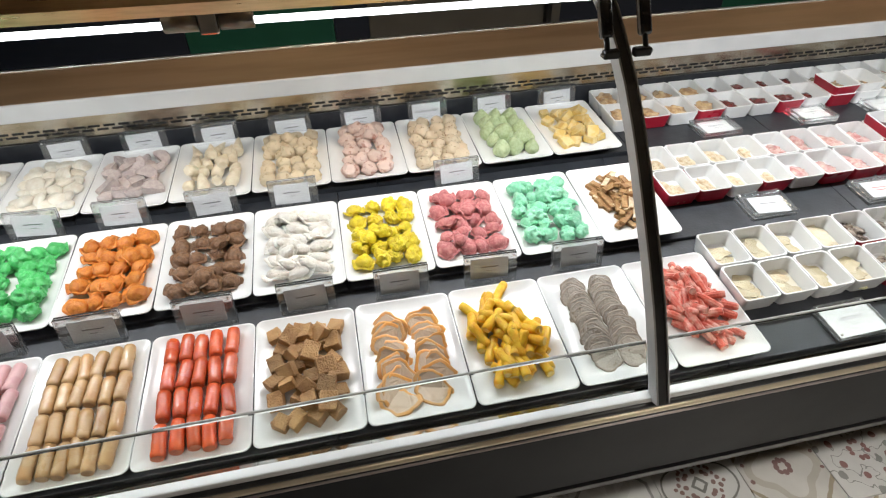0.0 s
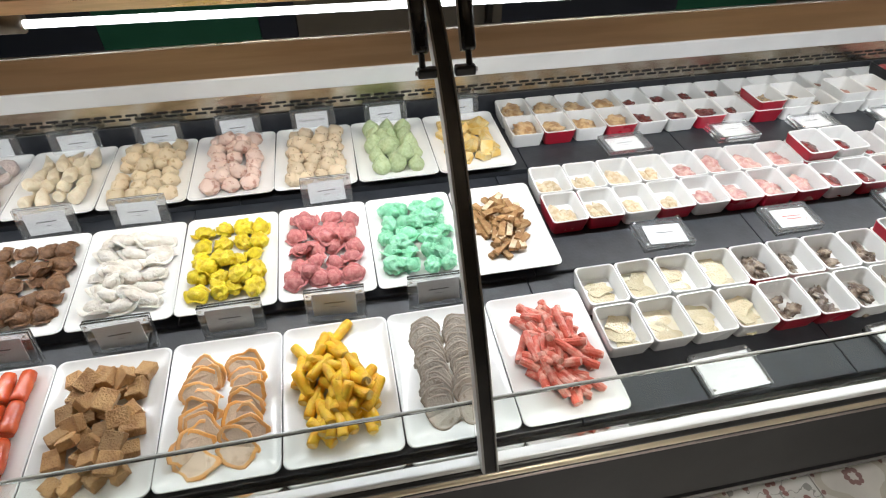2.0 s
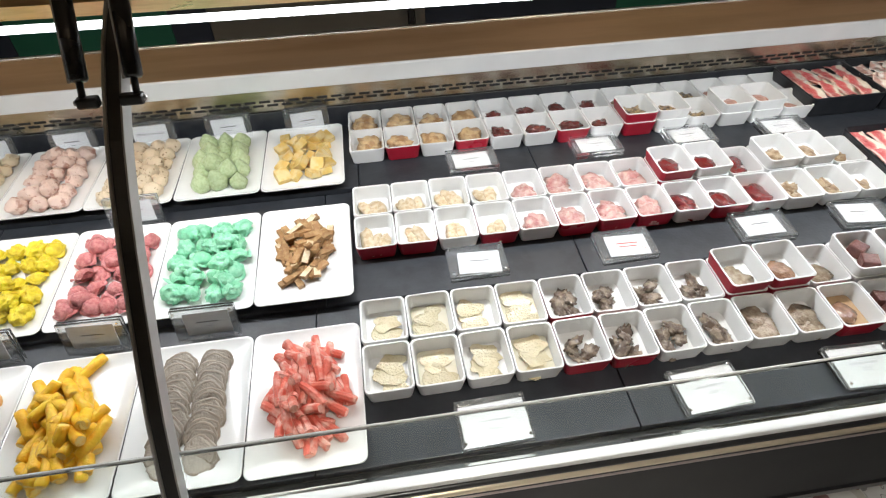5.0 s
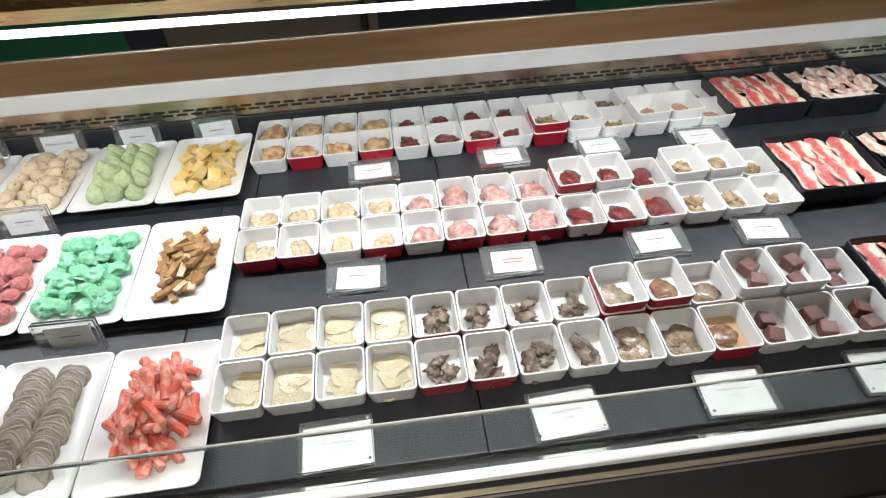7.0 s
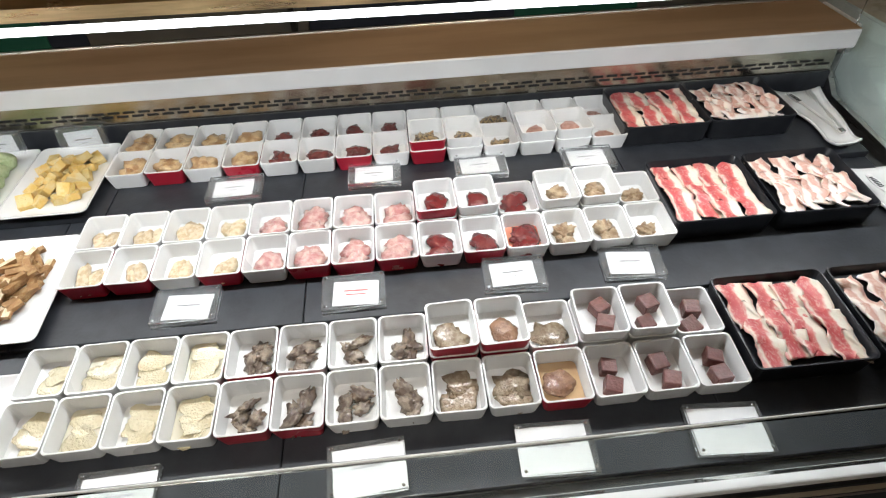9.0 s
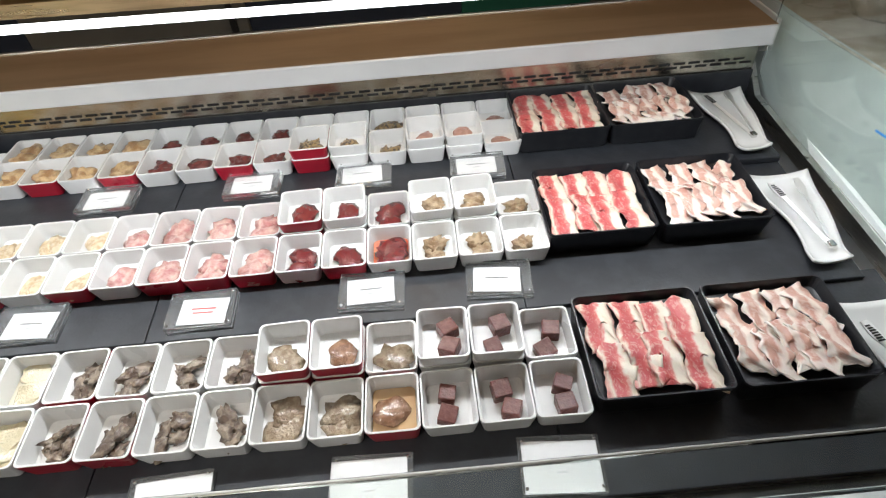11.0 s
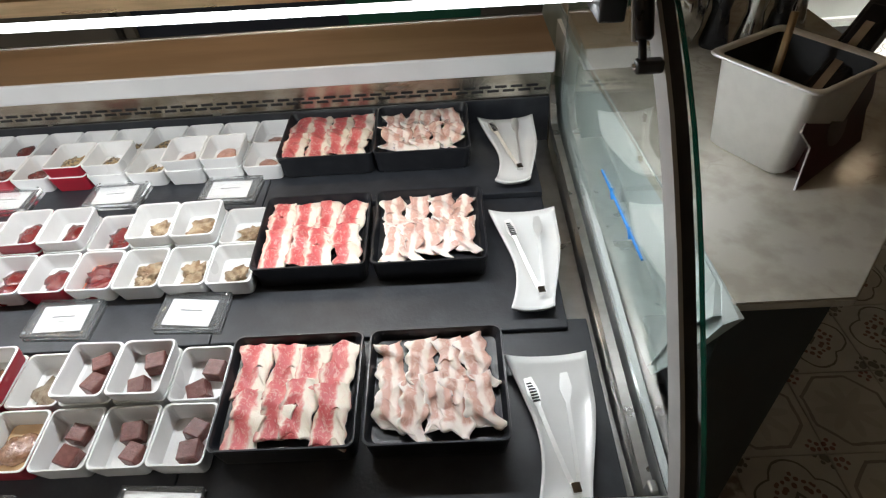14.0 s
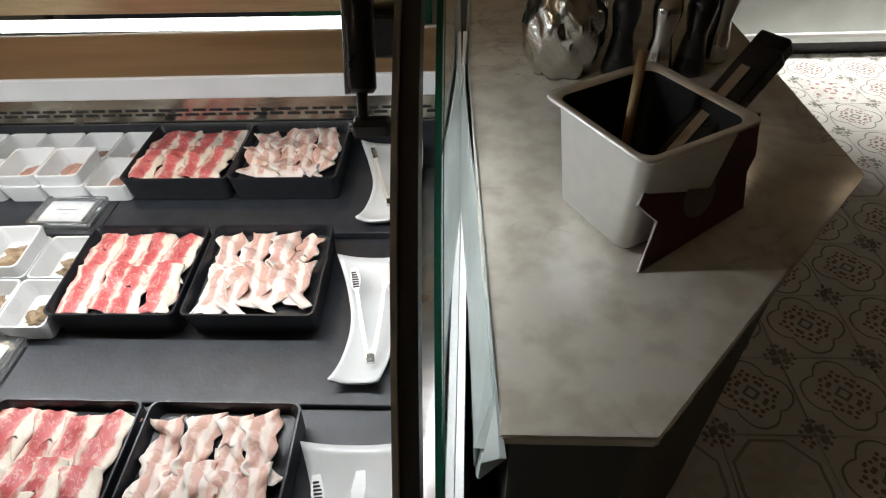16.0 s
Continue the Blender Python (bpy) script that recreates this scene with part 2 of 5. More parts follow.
# ---- the deck: three stepped boards ----
STEP = ((0.06, 0.675, 5.0), (0.38, 0.712, 5.0), (0.70, 0.755, 1.5))
DECK = [pose(0, y, z, t) for y, z, t in STEP]
LEFT, RIGHT = -2.0, 2.06


def on(i, x, v, w=0.0, rx=0, ry=0, rz=0):
    """A pose on board i: x along it, v back from its front edge, w above it."""
    return DECK[i] @ pose(x, v, w, rx, ry, rz)

# ---- setting: room shell ----
tagged(obj("floor", box(-5, -3.2, -0.06, 7, 4.6, -0.012), GROUT), "grey grouted screed under patterned cement tiles", "floor", kind="structure")
tagged(obj("ceiling", box(-5, -3.2, 2.7, 7, 4.6, 2.8), CEILING), "warm brown painted ceiling", "ceiling", kind="structure")
tagged(obj("wall_south", box(-5, -3.3, 0, 7, -3.2, 2.7), PLASTER), "cream plaster wall behind the walkway", "wall", kind="structure")
tagged(obj("wall_north", box(-5, 4.6, 0, 7, 4.7, 2.7), PLASTER), "cream plaster wall at the far side", "wall", kind="structure")
tagged(obj("wall_west", box(-5.1, -3.3, 0, -5, 4.7, 2.7), PLASTER), "cream plaster side wall", "wall", kind="structure")
tagged(obj("wall_east", box(7, -3.3, 0, 7.1, 4.7, 2.7), PLASTER), "cream plaster side wall", "wall", kind="structure")

# low partition behind the case: coloured panels side by side
part_wall = tagged(new("wall_partition"), "dark panelled partition behind the serving side", "wall", kind="structure")
for x0, x1, m in ((-4.2, -1.04, WALL_NAVY), (-1.04, -0.43, WALL_GREEN), (-0.43, -0.28, WALL_NAVY), (-0.28, 0.52, WALL_SLATE), (0.59, 1.43, WALL_NAVY), (1.43, 1.95, WALL_GREEN), (1.95, 2.45, WALL_SLATE)):
    part("panel", box(x0 + 0.001, 2.03, 0, x1 - 0.001, 2.07, 1.5, 0.003), m, part_wall)
part("post", box(0.521, 2.0, 0, 0.545, 2.07, 1.5, 0.003), BLACK_METAL, part_wall)
part("post", box(0.547, 2.01, 0, 0.589, 2.07, 1.5, 0.003), WALL_SLATE, part_wall)

# far unit across the aisle
far = base("far_counter", pose(3.2, 3.0, 0), "pale green low counter with black skirting across the aisle", "counter", kind="")
part("body", box(-0.6, 0.03, 0.07, 3.2, 0.7, 0.85, 0.01), PALE_PANEL, far)
part("skirting", box(-0.6, 0.06, 0.0, 3.2, 0.7, 0.068), BLACK_METAL, far)
part("rail", box(-0.6, 0.0, 0.11, 3.2, 0.028, 0.135, 0.006), WHITE_METAL, far)

for lx, ly, *_ in ADDED_DOWNLIGHTS:
    dl = base("downlight", pose(lx, ly, 2.7), "round recessed warm ceiling downlight, added out of view", "lamp", "downlights")
    part("ring", lathe([(0.11, -0.001), (0.11, -0.015), (0.085, -0.018), (0.08, -0.001)]), WHITE_METAL, dl, smooth=True)
    part("diffuser", lathe([(0.078, -0.004), (0.078, -0.012)]), DOWN, dl)

# ---- the refrigerated display case ----
case = base("display_case", pose(0, 0, 0), "long refrigerated display case with curved black posts", "display case")
CURVE = ((0.012, 0.690), (0.052, 0.765), (0.095, 0.838), (0.138, 0.900), (0.182, 0.958), (0.228, 1.018), (0.275, 1.073), (0.322, 1.122), (0.372, 1.165), (0.425, 1.205), (0.50, 1.245))
# lower body
part("front_panel", prism([(0.008, 0.642), (0.03, 0.642), (0.05, 0.44), (0.20, 0.10), (0.20, 0.0), (0.185, 0.0), (0.185, 0.09), (0.022, 0.41), (0.010, 0.43)], 0, LEFT, RIGHT), DARK_PANEL, case, "black front panel tapering to the floor")
part("panel_ledge", prism([(0.007, 0.420), (0.007, 0.404), (0.024, 0.392), (0.032, 0.408)], 0, LEFT, RIGHT), BLACK_METAL, case)
part("inner_tub", box(LEFT, 0.062, 0.40, RIGHT, 1.02, 0.60), STEEL, case)
part("front_ledge", box(LEFT, 0.005, 0.688, RIGHT, 0.030, 0.702, 0.003), LEDGE_METAL, case, "pale satin front ledge")
part("ledge_base", box(LEFT, 0.009, 0.642, RIGHT, 0.029, 0.6875), BLACK_METAL, case)
part("inner_lip", box(LEFT, 0.0305, 0.60, RIGHT - 0.01, 0.0585, 0.664), BLACK_METAL, case)
for yy, zz, rr, mm in ((0.006, 0.681, 0.006, BLACK_METAL), (0.0055, 0.6635, 0.0065, CREAM_TRIM), (0.0045, 0.653, 0.0035, BLACK_METAL), (0.004, 0.6445, 0.0028, ROSE_TRIM)):
    part("trim_rail", rod([(LEFT, yy, zz), (RIGHT, yy, zz)], rr, 10), mm, case, smooth=True)
# low front glass between rail and lip
def along(poly, a, b):
    """Points of the curved front profile between two heights."""
    out = []
    for (y0, z0), (y1, z1) in zip(poly, poly[1:]):
        for k in range(4):
            f = k / 4
            z = z0 + f * (z1 - z0)
            if a <= z <= b:
                out.append((y0 + f * (y1 - y0), z))
    return out


lip = [(y - 0.006, z + 0.003) for y, z in along(CURVE, 0.70, 0.80)]
for x0, x1 in ((LEFT, -0.014), (0.014, RIGHT - 0.012)):
    g = part("lip_glass", prism(lip + [(y + 0.008, z) for y, z in lip[::-1]], 0, x0, x1), GLASS, case, "low clear glass front lip")
    g.visible_shadow = False
    e = part("lip_edge", rod([(x0, lip[-1][0] + 0.004, lip[-1][1] + 0.002), (x1, lip[-1][0] + 0.004, lip[-1][1] + 0.002)], 0.0022, 8), EDGE, case, "polished upper edge of the glass lip", smooth=True)
    e.visible_shadow = False
# curved posts


def curved_bar(x0, x1, depth, shift=0.0, pts=CURVE):
    rings = []
    for i, (y, z) in enumerate(pts):
        a, b = pts[max(i - 1, 0)], pts[min(i + 1, len(pts) - 1)]
        d = Vector((b[0] - a[0], b[1] - a[1])).normalized()
        n = Vector((d.y, -d.x))
        f0, f1 = Vector((y, z)) + n * shift, Vector((y, z)) + n * (shift - depth)
        rings.append([(x0, *f0), (x1, *f0), (x1, *f1), (x0, *f1)])
    return loft(rings)


part("post", curved_bar(-0.007, 0.0105, 0.024), POST_METAL, case, "curved dark post between the glass fronts")
for x0, x1 in ((-0.0110, -0.0075), (0.0110, 0.0135)):
    part("post_face", curved_bar(x0, x1, 0.026, -0.002), PALE_STRIP, case, "pale grey side strip of the post")
part("end_post", curved_bar(2.0505, 2.0660, 0.030), POST_METAL, case, "curved dark end post")
part("end_post_face", curved_bar(2.045, 2.050, 0.034, -0.002), PALE_STRIP, case, "pale grey inner strip of the end post")
part("glass_edge", curved_bar(2.0765, 2.0835, 0.003, 0.0185), GLASS_EDGE, case, "green polished edge of the end glass")
# gas struts at the posts
for px, ix in ((-0.031, -0.0115), (0.036, 0.014), (2.023, 2.0445)):
    top, low = Vector((px, 0.47, 1.40)), Vector((px, 0.338, 1.180))

    def up(f):
        return low.lerp(top, f)
    st = part("gas_strut", rod([up(0.10), up(0.115), up(0.72)], [0.009, 0.0115, 0.0115], 16), BLACK_PLASTIC, case, "black gas strut of the lifting glass", smooth=True)
    part("piston", rod([up(0.72), top], 0.005, 8), CHROME, st, smooth=True)
    # pale strip imitates the highlight down the strut's left edge
    part("label_strip", rod([up(0.105) + Vector((-0.0106, -0.004, 0)), up(0.70) + Vector((-0.0106, -0.004, 0))], 0.0022, 6), PALE_STRIP, st, "pale strip put in for the highlight along the strut")
    part("neck", rod([up(0.0), up(0.10)], 0.0045, 10), BLACK_METAL, st, smooth=True)
    x0, x1 = sorted((px - 0.008 * (1 if ix > px else -1), ix))
    part("clevis", box(x0, low.y - 0.007, low.z - 0.007, x1, low.y + 0.008, low.z + 0.007, 0.003), BLACK_METAL, st, "black clevis block on the post")
    part("pin", rod([low + Vector((-0.011, 0, 0)), low + Vector((0.011, 0, 0))], 0.0035, 8), SCREW, st, smooth=True)
# end glass pane: profile in the yz plane
side = [(y - 0.0145, z) for y, z in along(CURVE, 0.70, 1.245)]
pane = part("end_glass", prism(side + [(1.0, 1.245), (1.0, 0.80), (0.90, 0.745), (0.12, 0.69)], 0, 2.077, 2.083), GLASS, case, "clear curved end glass with a greenish tint")
pane.visible_shadow = False
part("end_channel", prism([(0.08, 0.655), (0.95, 0.735), (1.01, 0.79), (1.01, 0.83), (0.94, 0.768), (0.08, 0.692)], 0, 2.048, 2.0625), STEEL, case, "grey channel holding the end glass")
part("end_panel", prism([(0.03, 0.0), (1.15, 0.0), (1.15, 0.93), (0.99, 0.93), (0.98, 0.78), (0.08, 0.685), (0.03, 0.66)], 0, 2.0838, 2.0945), WHITE_METAL, case, "white enamelled end panel")
part("end_panel", box(LEFT - 0.02, 0.0, 0.0, LEFT - 0.001, 1.15, 1.25), WHITE_METAL, case)
part("glass_bracket", box(2.033, 0.075, 0.742, 2.0447, 0.093, 0.768, 0.003), STEEL, case)
# deck floor strip seen beside the boards
part("deck_floor", prism([(0.05, 0.615), (1.0, 0.69), (1.0, 0.705), (0.05, 0.63)], 0, LEFT, 2.047), STEEL, case, "steel deck floor")
# back duct with rows of slots
DUCT_Y = 0.985
part("air_duct", box(LEFT, DUCT_Y, 0.70, 2.047, DUCT_Y + 0.012, 0.8955), STEEL_DUCT, case, "polished perforated air duct")
slot_me = None
for row, zz in enumerate((0.836, 0.846)):
    for k in range(112 - row):
        o = part("air_slot", box(0, -0.0012, -0.0027, 0.027, 0.002, 0.0027), BLACK_METAL, case) if slot_me is None else new("air_slot", slot_me)
        slot_me, o.parent = o.data, case
        o.location = (LEFT + 0.015 + 0.018 * row + 0.036 * k, DUCT_Y, zz)
part("duct_skirt", box(LEFT, DUCT_Y - 0.008, 0.70, 2.047, DUCT_Y - 0.002, 0.818, 0.001), SLATE, case, "black skirt under the duct")
part("back_rail", box(LEFT, 0.934, 0.896, 2.046, 0.990, 0.942, 0.004), WHITE_METAL, case, "white enamelled rail over the duct")
part("back_top", prism([(0.938, 0.943), (1.135, 0.946), (1.135, 0.90), (0.995, 0.90)], 0, LEFT, 2.046), BRONZE, case, "bronze coloured steel top")
part("back_frame", box(LEFT, 1.136, 0.60, 2.046, 1.148, 0.950, 0.002), STEEL, case)
part("back_body", box(LEFT, 1.0, 0.0, 2.046, 1.12, 0.899), WHITE_METAL, case)
# the lamp over the deck
# the housing's gold colour stands in for a reflection above the tube
lamp = part("lamp_bar", prism([(LAMP_Y - 0.035, LAMP_Z + 0.024), (LAMP_Y + 0.035, LAMP_Z + 0.024), (LAMP_Y + 0.05, LAMP_Z + 0.05), (LAMP_Y + 0.045, LAMP_Z + 0.066), (LAMP_Y - 0.04, LAMP_Z + 0.066), (LAMP_Y - 0.048, LAMP_Z + 0.046)], 0, LEFT, 2.03), GOLD, case, "lamp housing over the deck, gold for the reflection above the tube")
lamp.rotation_euler = (0, LAMP_SAG, 0)
for x0, x1 in ((LEFT + 0.03, -0.745), (-0.60, 1.995)):
    part("led_tube", rod([(x0, LAMP_Y, LAMP_Z), (x1, LAMP_Y, LAMP_Z)], 0.0062, 12), TUBE, lamp, "white glowing LED tube", smooth=True)
for x0, x1 in ((-0.744, -0.69), (-0.655, -0.601)):
    part("tube_cap", rod([(x0, LAMP_Y, LAMP_Z + 0.004), (x1, LAMP_Y, LAMP_Z + 0.004)], 0.0165, 14), SLEEVE, lamp, smooth=True)
part("end_block", box(1.9955, LAMP_Y - 0.045, LAMP_Z - 0.02, 2.03, LAMP_Y + 0.045, LAMP_Z + 0.0235, 0.004), BLACK_METAL, lamp, "black lamp end block")
part("tube_clip", box(-0.688, LAMP_Y - 0.019, LAMP_Z - 0.014, -0.657, LAMP_Y + 0.019, LAMP_Z + 0.0235, 0.003), CHROME, lamp)
for px in (LEFT + 0.1, 0.0, 2.04):
    part("lamp_arm", box(px - 0.006, 0.49, LAMP_Z + 0.02, px + 0.006, LAMP_Y + 0.02, LAMP_Z + 0.09, 0.002), BLACK_METAL, case)

# blue marker strokes on the end glass
mk = part("marker_line", rod([(2.0762, 0.594, 0.872), (2.0762, 0.349, 0.888)], 0.0022, 6), BLUE_TAPE, case, "blue marker line on the end glass")
for f in (0.28, 0.72):
    c = (2.0762, 0.594 - 0.245 * f, 0.872 + 0.016 * f)
    part("marker_tick", rod([(c[0], c[1] - 0.01, c[2] - 0.008), (c[0], c[1] + 0.004, c[2] + 0.004)], 0.0028, 6), BLUE_TAPE, mk)

# boards: each tier of separate slate sheets
for i, cuts in enumerate(((LEFT + 0.01, -1.3, -0.55, 0.18, 0.703, 1.40, 2.03), (LEFT + 0.01, -1.2, -0.5, 0.2, 0.72, 1.39, 1.995), (LEFT + 0.01, -1.1, -0.4, 0.28, 0.70, 1.42, 1.995))):
    tier = base("slate_tier", DECK[i], "black slate boards on a tilted step", "shelf", "stepped boards")
    dep = (0.345, 0.345, 0.285)[i]
    for a, b in zip(cuts, cuts[1:]):
        part("board", box(a + 0.0008, 0.0, -0.014, b - 0.0008, dep, 0.0, 0.002), SLATE, tier)
    rr = part("riser", box(LEFT + 0.01, 0.012, -0.05, cuts[-1] - 0.002, 0.022, -0.0145), BLACK_METAL, tier)
# ---- plates ----
plate_bm = tub([(0.120, 0.195, 0.0), (0.140, 0.215, 0.0), (0.184, 0.260, 0.0175), (0.1885, 0.2645, 0.0205), (0.187, 0.263, 0.0222), (0.182, 0.258, 0.0205), (0.164, 0.240, 0.0140), (0.12, 0.196, 0.0130)], 0.014, 5)
FOOD_W = 0.0132
plate = tagged(obj("plate", plate_bm, PORCELAIN, smooth=True), "white rectangular porcelain serving plate", "plate", "serving plates")
plate_mesh = plate.data
bpy.data.objects.remove(plate)
PITCH, PLATE_X0 = 0.190, 0.163
PLATE_DX, PLATE_V = (0.006, -0.001, -0.008), (0.131, 0.132, 0.123)


def plate_x(tier, k):
    return PLATE_X0 + PLATE_DX[tier] - PITCH * k



def put_plate(i, k):
    ob = new("plate", plate_mesh)
    ob.matrix_world = on(i, plate_x(i, k), PLATE_V[i], 0.0, 0, 0, random.uniform(-0.7, 0.7))
    return tagged(ob, "white rectangular porcelain serving plate on slate", "plate", "serving plates")


for tier in range(3):
    for k in range(9):
        put_plate(tier, k)

# ---- small bowls ----
BW, BD, BH = 0.0835, 0.096, 0.040


def bowl_meshes(outer, name):
    w, d, h = BW, BD, BH
    shell = tub([(w - 0.016, d - 0.016, 0.0), (w - 0.010, d - 0.010, 0.002), (w, d, h - 0.004), (w, d, h - 0.0015)], 0.009, 4, True, False)
    a = obj("shell", shell, outer, smooth=False)
    inner = tub([(w - 0.0005, d - 0.0005, h - 0.0014), (w - 0.001, d - 0.001, h), (w - 0.006, d - 0.006, h), (w - 0.0075, d - 0.0075, h - 0.002), (w - 0.015, d - 0.015, 0.006), (w - 0.026, d - 0.026, 0.004)], 0.009, 4, False, True)
    b = obj("lining", inner, BOWL_WHITE, smooth=False)
    out = (a.data, b.data)
    bpy.data.objects.remove(a), bpy.data.objects.remove(b)
    return out


BOWLS = {"w": bowl_meshes(BOWL_WHITE, "w"), "r": bowl_meshes(BOWL_RED, "r")}
COL = 0.0848
BOWL_X0 = 0.307
ROW_V = ((0.150, 0.250), (0.148, 0.246), (0.135, 0.228))


def put_bowl(i, c, row, kind, lift=0.0, turn=0.0):
    e = base("bowl", on(i, BOWL_X0 + COL * c, ROW_V[i][row], lift, 0, 0, turn), {"w": "small white rectangular melamine bowl", "r": "small rectangular bowl, red outside and white inside"}[kind], "bowl", "sample bowls")
    for nm, me in zip(("shell", "lining"), BOWLS[kind]):
        o = new(nm, me)
        o.parent = e
    return e


# kinds a row, front row then back row, and which columns are stacked on a second bowl
KINDS = (("wwwwrrwwwwrwww", "wwwwrwwwrrwwww"), ("rrwrwrrrwrwwww", "wwwwwwwwrwwwww"), ("wrwrwwrwrwwwww", "wwwwwwwwwwwwww"))
RAISED = (((), (8, 9, 11, 12)), ((), (8, 9, 11, 12)), ((8, 9, 11, 12), ()))
LIFT = 0.026
for tier in range(3):
    for row in range(2):
        for c in range(14):
            kd = KINDS[tier][row][c]
            if c in RAISED[tier][row]:
                put_bowl(tier, c, row, "r" if kd == "r" else "w")
                put_bowl(tier, c, row, kd, LIFT, random.uniform(-2, 2))
            else:
                put_bowl(tier, c, row, kd, 0.0, random.uniform(-1, 1))

# ---- black meat trays ----
TW, TD, TH = 0.207, 0.192, 0.055



def split_dish(nm, outer, inner, material, r):
    out = []
    for key, bm in (("body", tub(outer, r, 4, True, False)), ("well", tub(inner, r, 4, False, True))):
        o = obj(key, bm, material)
        out.append((key, o.data))
        bpy.data.objects.remove(o)
    return out


tray_parts = split_dish("meat_tray", [(TW - 0.016, TD - 0.016, 0.0), (TW - 0.010, TD - 0.010, 0.003), (TW - 0.002, TD - 0.002, TH - 0.006), (TW, TD, TH - 0.002), (TW - 0.001, TD - 0.001, TH)],
                        [(TW - 0.001, TD - 0.001, TH), (TW - 0.006, TD - 0.006, TH), (TW - 0.010, TD - 0.010, TH - 0.004), (TW - 0.020, TD - 0.020, TH - 0.018), (TW - 0.03, TD - 0.03, TH - 0.019)], TRAY_BLACK, 0.012)
TRAY_AT = []
for tier in range(3):
    vc = (0.208, 0.210, 0.185)[tier]
    for j, xc in enumerate(((1.560, 1.777), (1.552, 1.767), (1.546, 1.752))[tier]):
        e = base("meat_tray", on(tier, xc, vc, 0), "deep black rectangular melamine meat tray on slate", "tray", "meat trays")
        for key, me in tray_parts:
            new(key, me).parent = e
        TRAY_AT.append((tier, j, xc, vc))

# ---- porcelain tong rests with steel tongs ----


def rest_mesh():
    nu, nv = 12, 20
    rows = []
    for j in range(nv + 1):
        f = j / nv
        half = 0.036 + 0.027 * f ** 1.6 - 0.004 * math.sin(math.pi * min(1, f * 1.5))
        side = 0.016 * math.sin(f * math.pi * 1.1 - 0.3)
        zc = 0.009 + 0.012 * max(0, (0.15 - f) / 0.15) ** 1.5 + 0.020 * max(0, (f - 0.72) / 0.28) ** 1.6
        rows.append([(side + half * (2 * i / nu - 1), 0.228 * f, zc + 0.011 * abs(2 * i / nu - 1) ** 2.5) for i in range(nu + 1)])
    bm = sheet(rows, 0.006)
    zmin = min(v.co.z for v in bm.verts)
    bmesh.ops.translate(bm, verts=bm.verts, vec=(0, 0, -zmin))
    return bm


r_ob = obj("tong_rest", rest_mesh(), PORCELAIN, smooth=True)
rest_me = r_ob.data
bpy.data.objects.remove(r_ob)


def put_tongs(i, x, v, turn, length=0.160, spread=0.024):
    """Narrow tongs: a hinge at the front, two thin arms that open backwards, one head with a dark grille."""
    e = base("tongs", on(i, x, v, 0.0165, 4, 0, turn), "narrow stainless steel serving tongs on a porcelain rest", "tongs", "serving tongs")
    for s in (-1, 1):
        rings = []
        for k in range(15):
            f = k / 14
            y = length * f
            hx = s * (0.0035 + spread * f ** 0.85)
            w = 0.0029 + (0.0060 * math.sin(min(1.0, (f - 0.72) / 0.28 * 1.15) * math.pi * 0.86) if f > 0.72 else 0.0)
            z = 0.0045 + 0.004 * f
            rings.append([(hx - w, y, z), (hx + w, y, z + (0.002 if s < 0 else 0)), (hx + w, y, z + 0.0022 + (0.002 if s < 0 else 0)), (hx - w, y, z + 0.0022)])
        arm = part("arm", loft(rings), STEEL_PAN, e)
        for k in range(7 if s < 0 else 0):
            y = length * 0.76 + 0.0046 * k
            hx = s * (0.0035 + spread * (y / length) ** 0.85)
            part("tooth", box(hx - 0.0052, y, 0.0095, hx + 0.0052, y + 0.0028, 0.0118), BLACK_METAL, arm)
    part("hinge", box(-0.0062, -0.009, 0, 0.0062, 0.005, 0.009, 0.0015), CHROME, e)
    return e


for tier, (x, v) in enumerate(((1.945, 0.030), (1.943, 0.026), (1.940, 0.012))):
    ob = new("tong_rest", rest_me)
    ob.matrix_world = on(tier, x, v, 0)
    tagged(ob, "wavy white porcelain tong rest beside the meat trays", "tong rest", "tong rests")
    put_tongs(tier, x + 0.014, v + (0.030, 0.040, 0.050)[tier], (7, 6, 8)[tier])

# ---- acrylic label holders ----


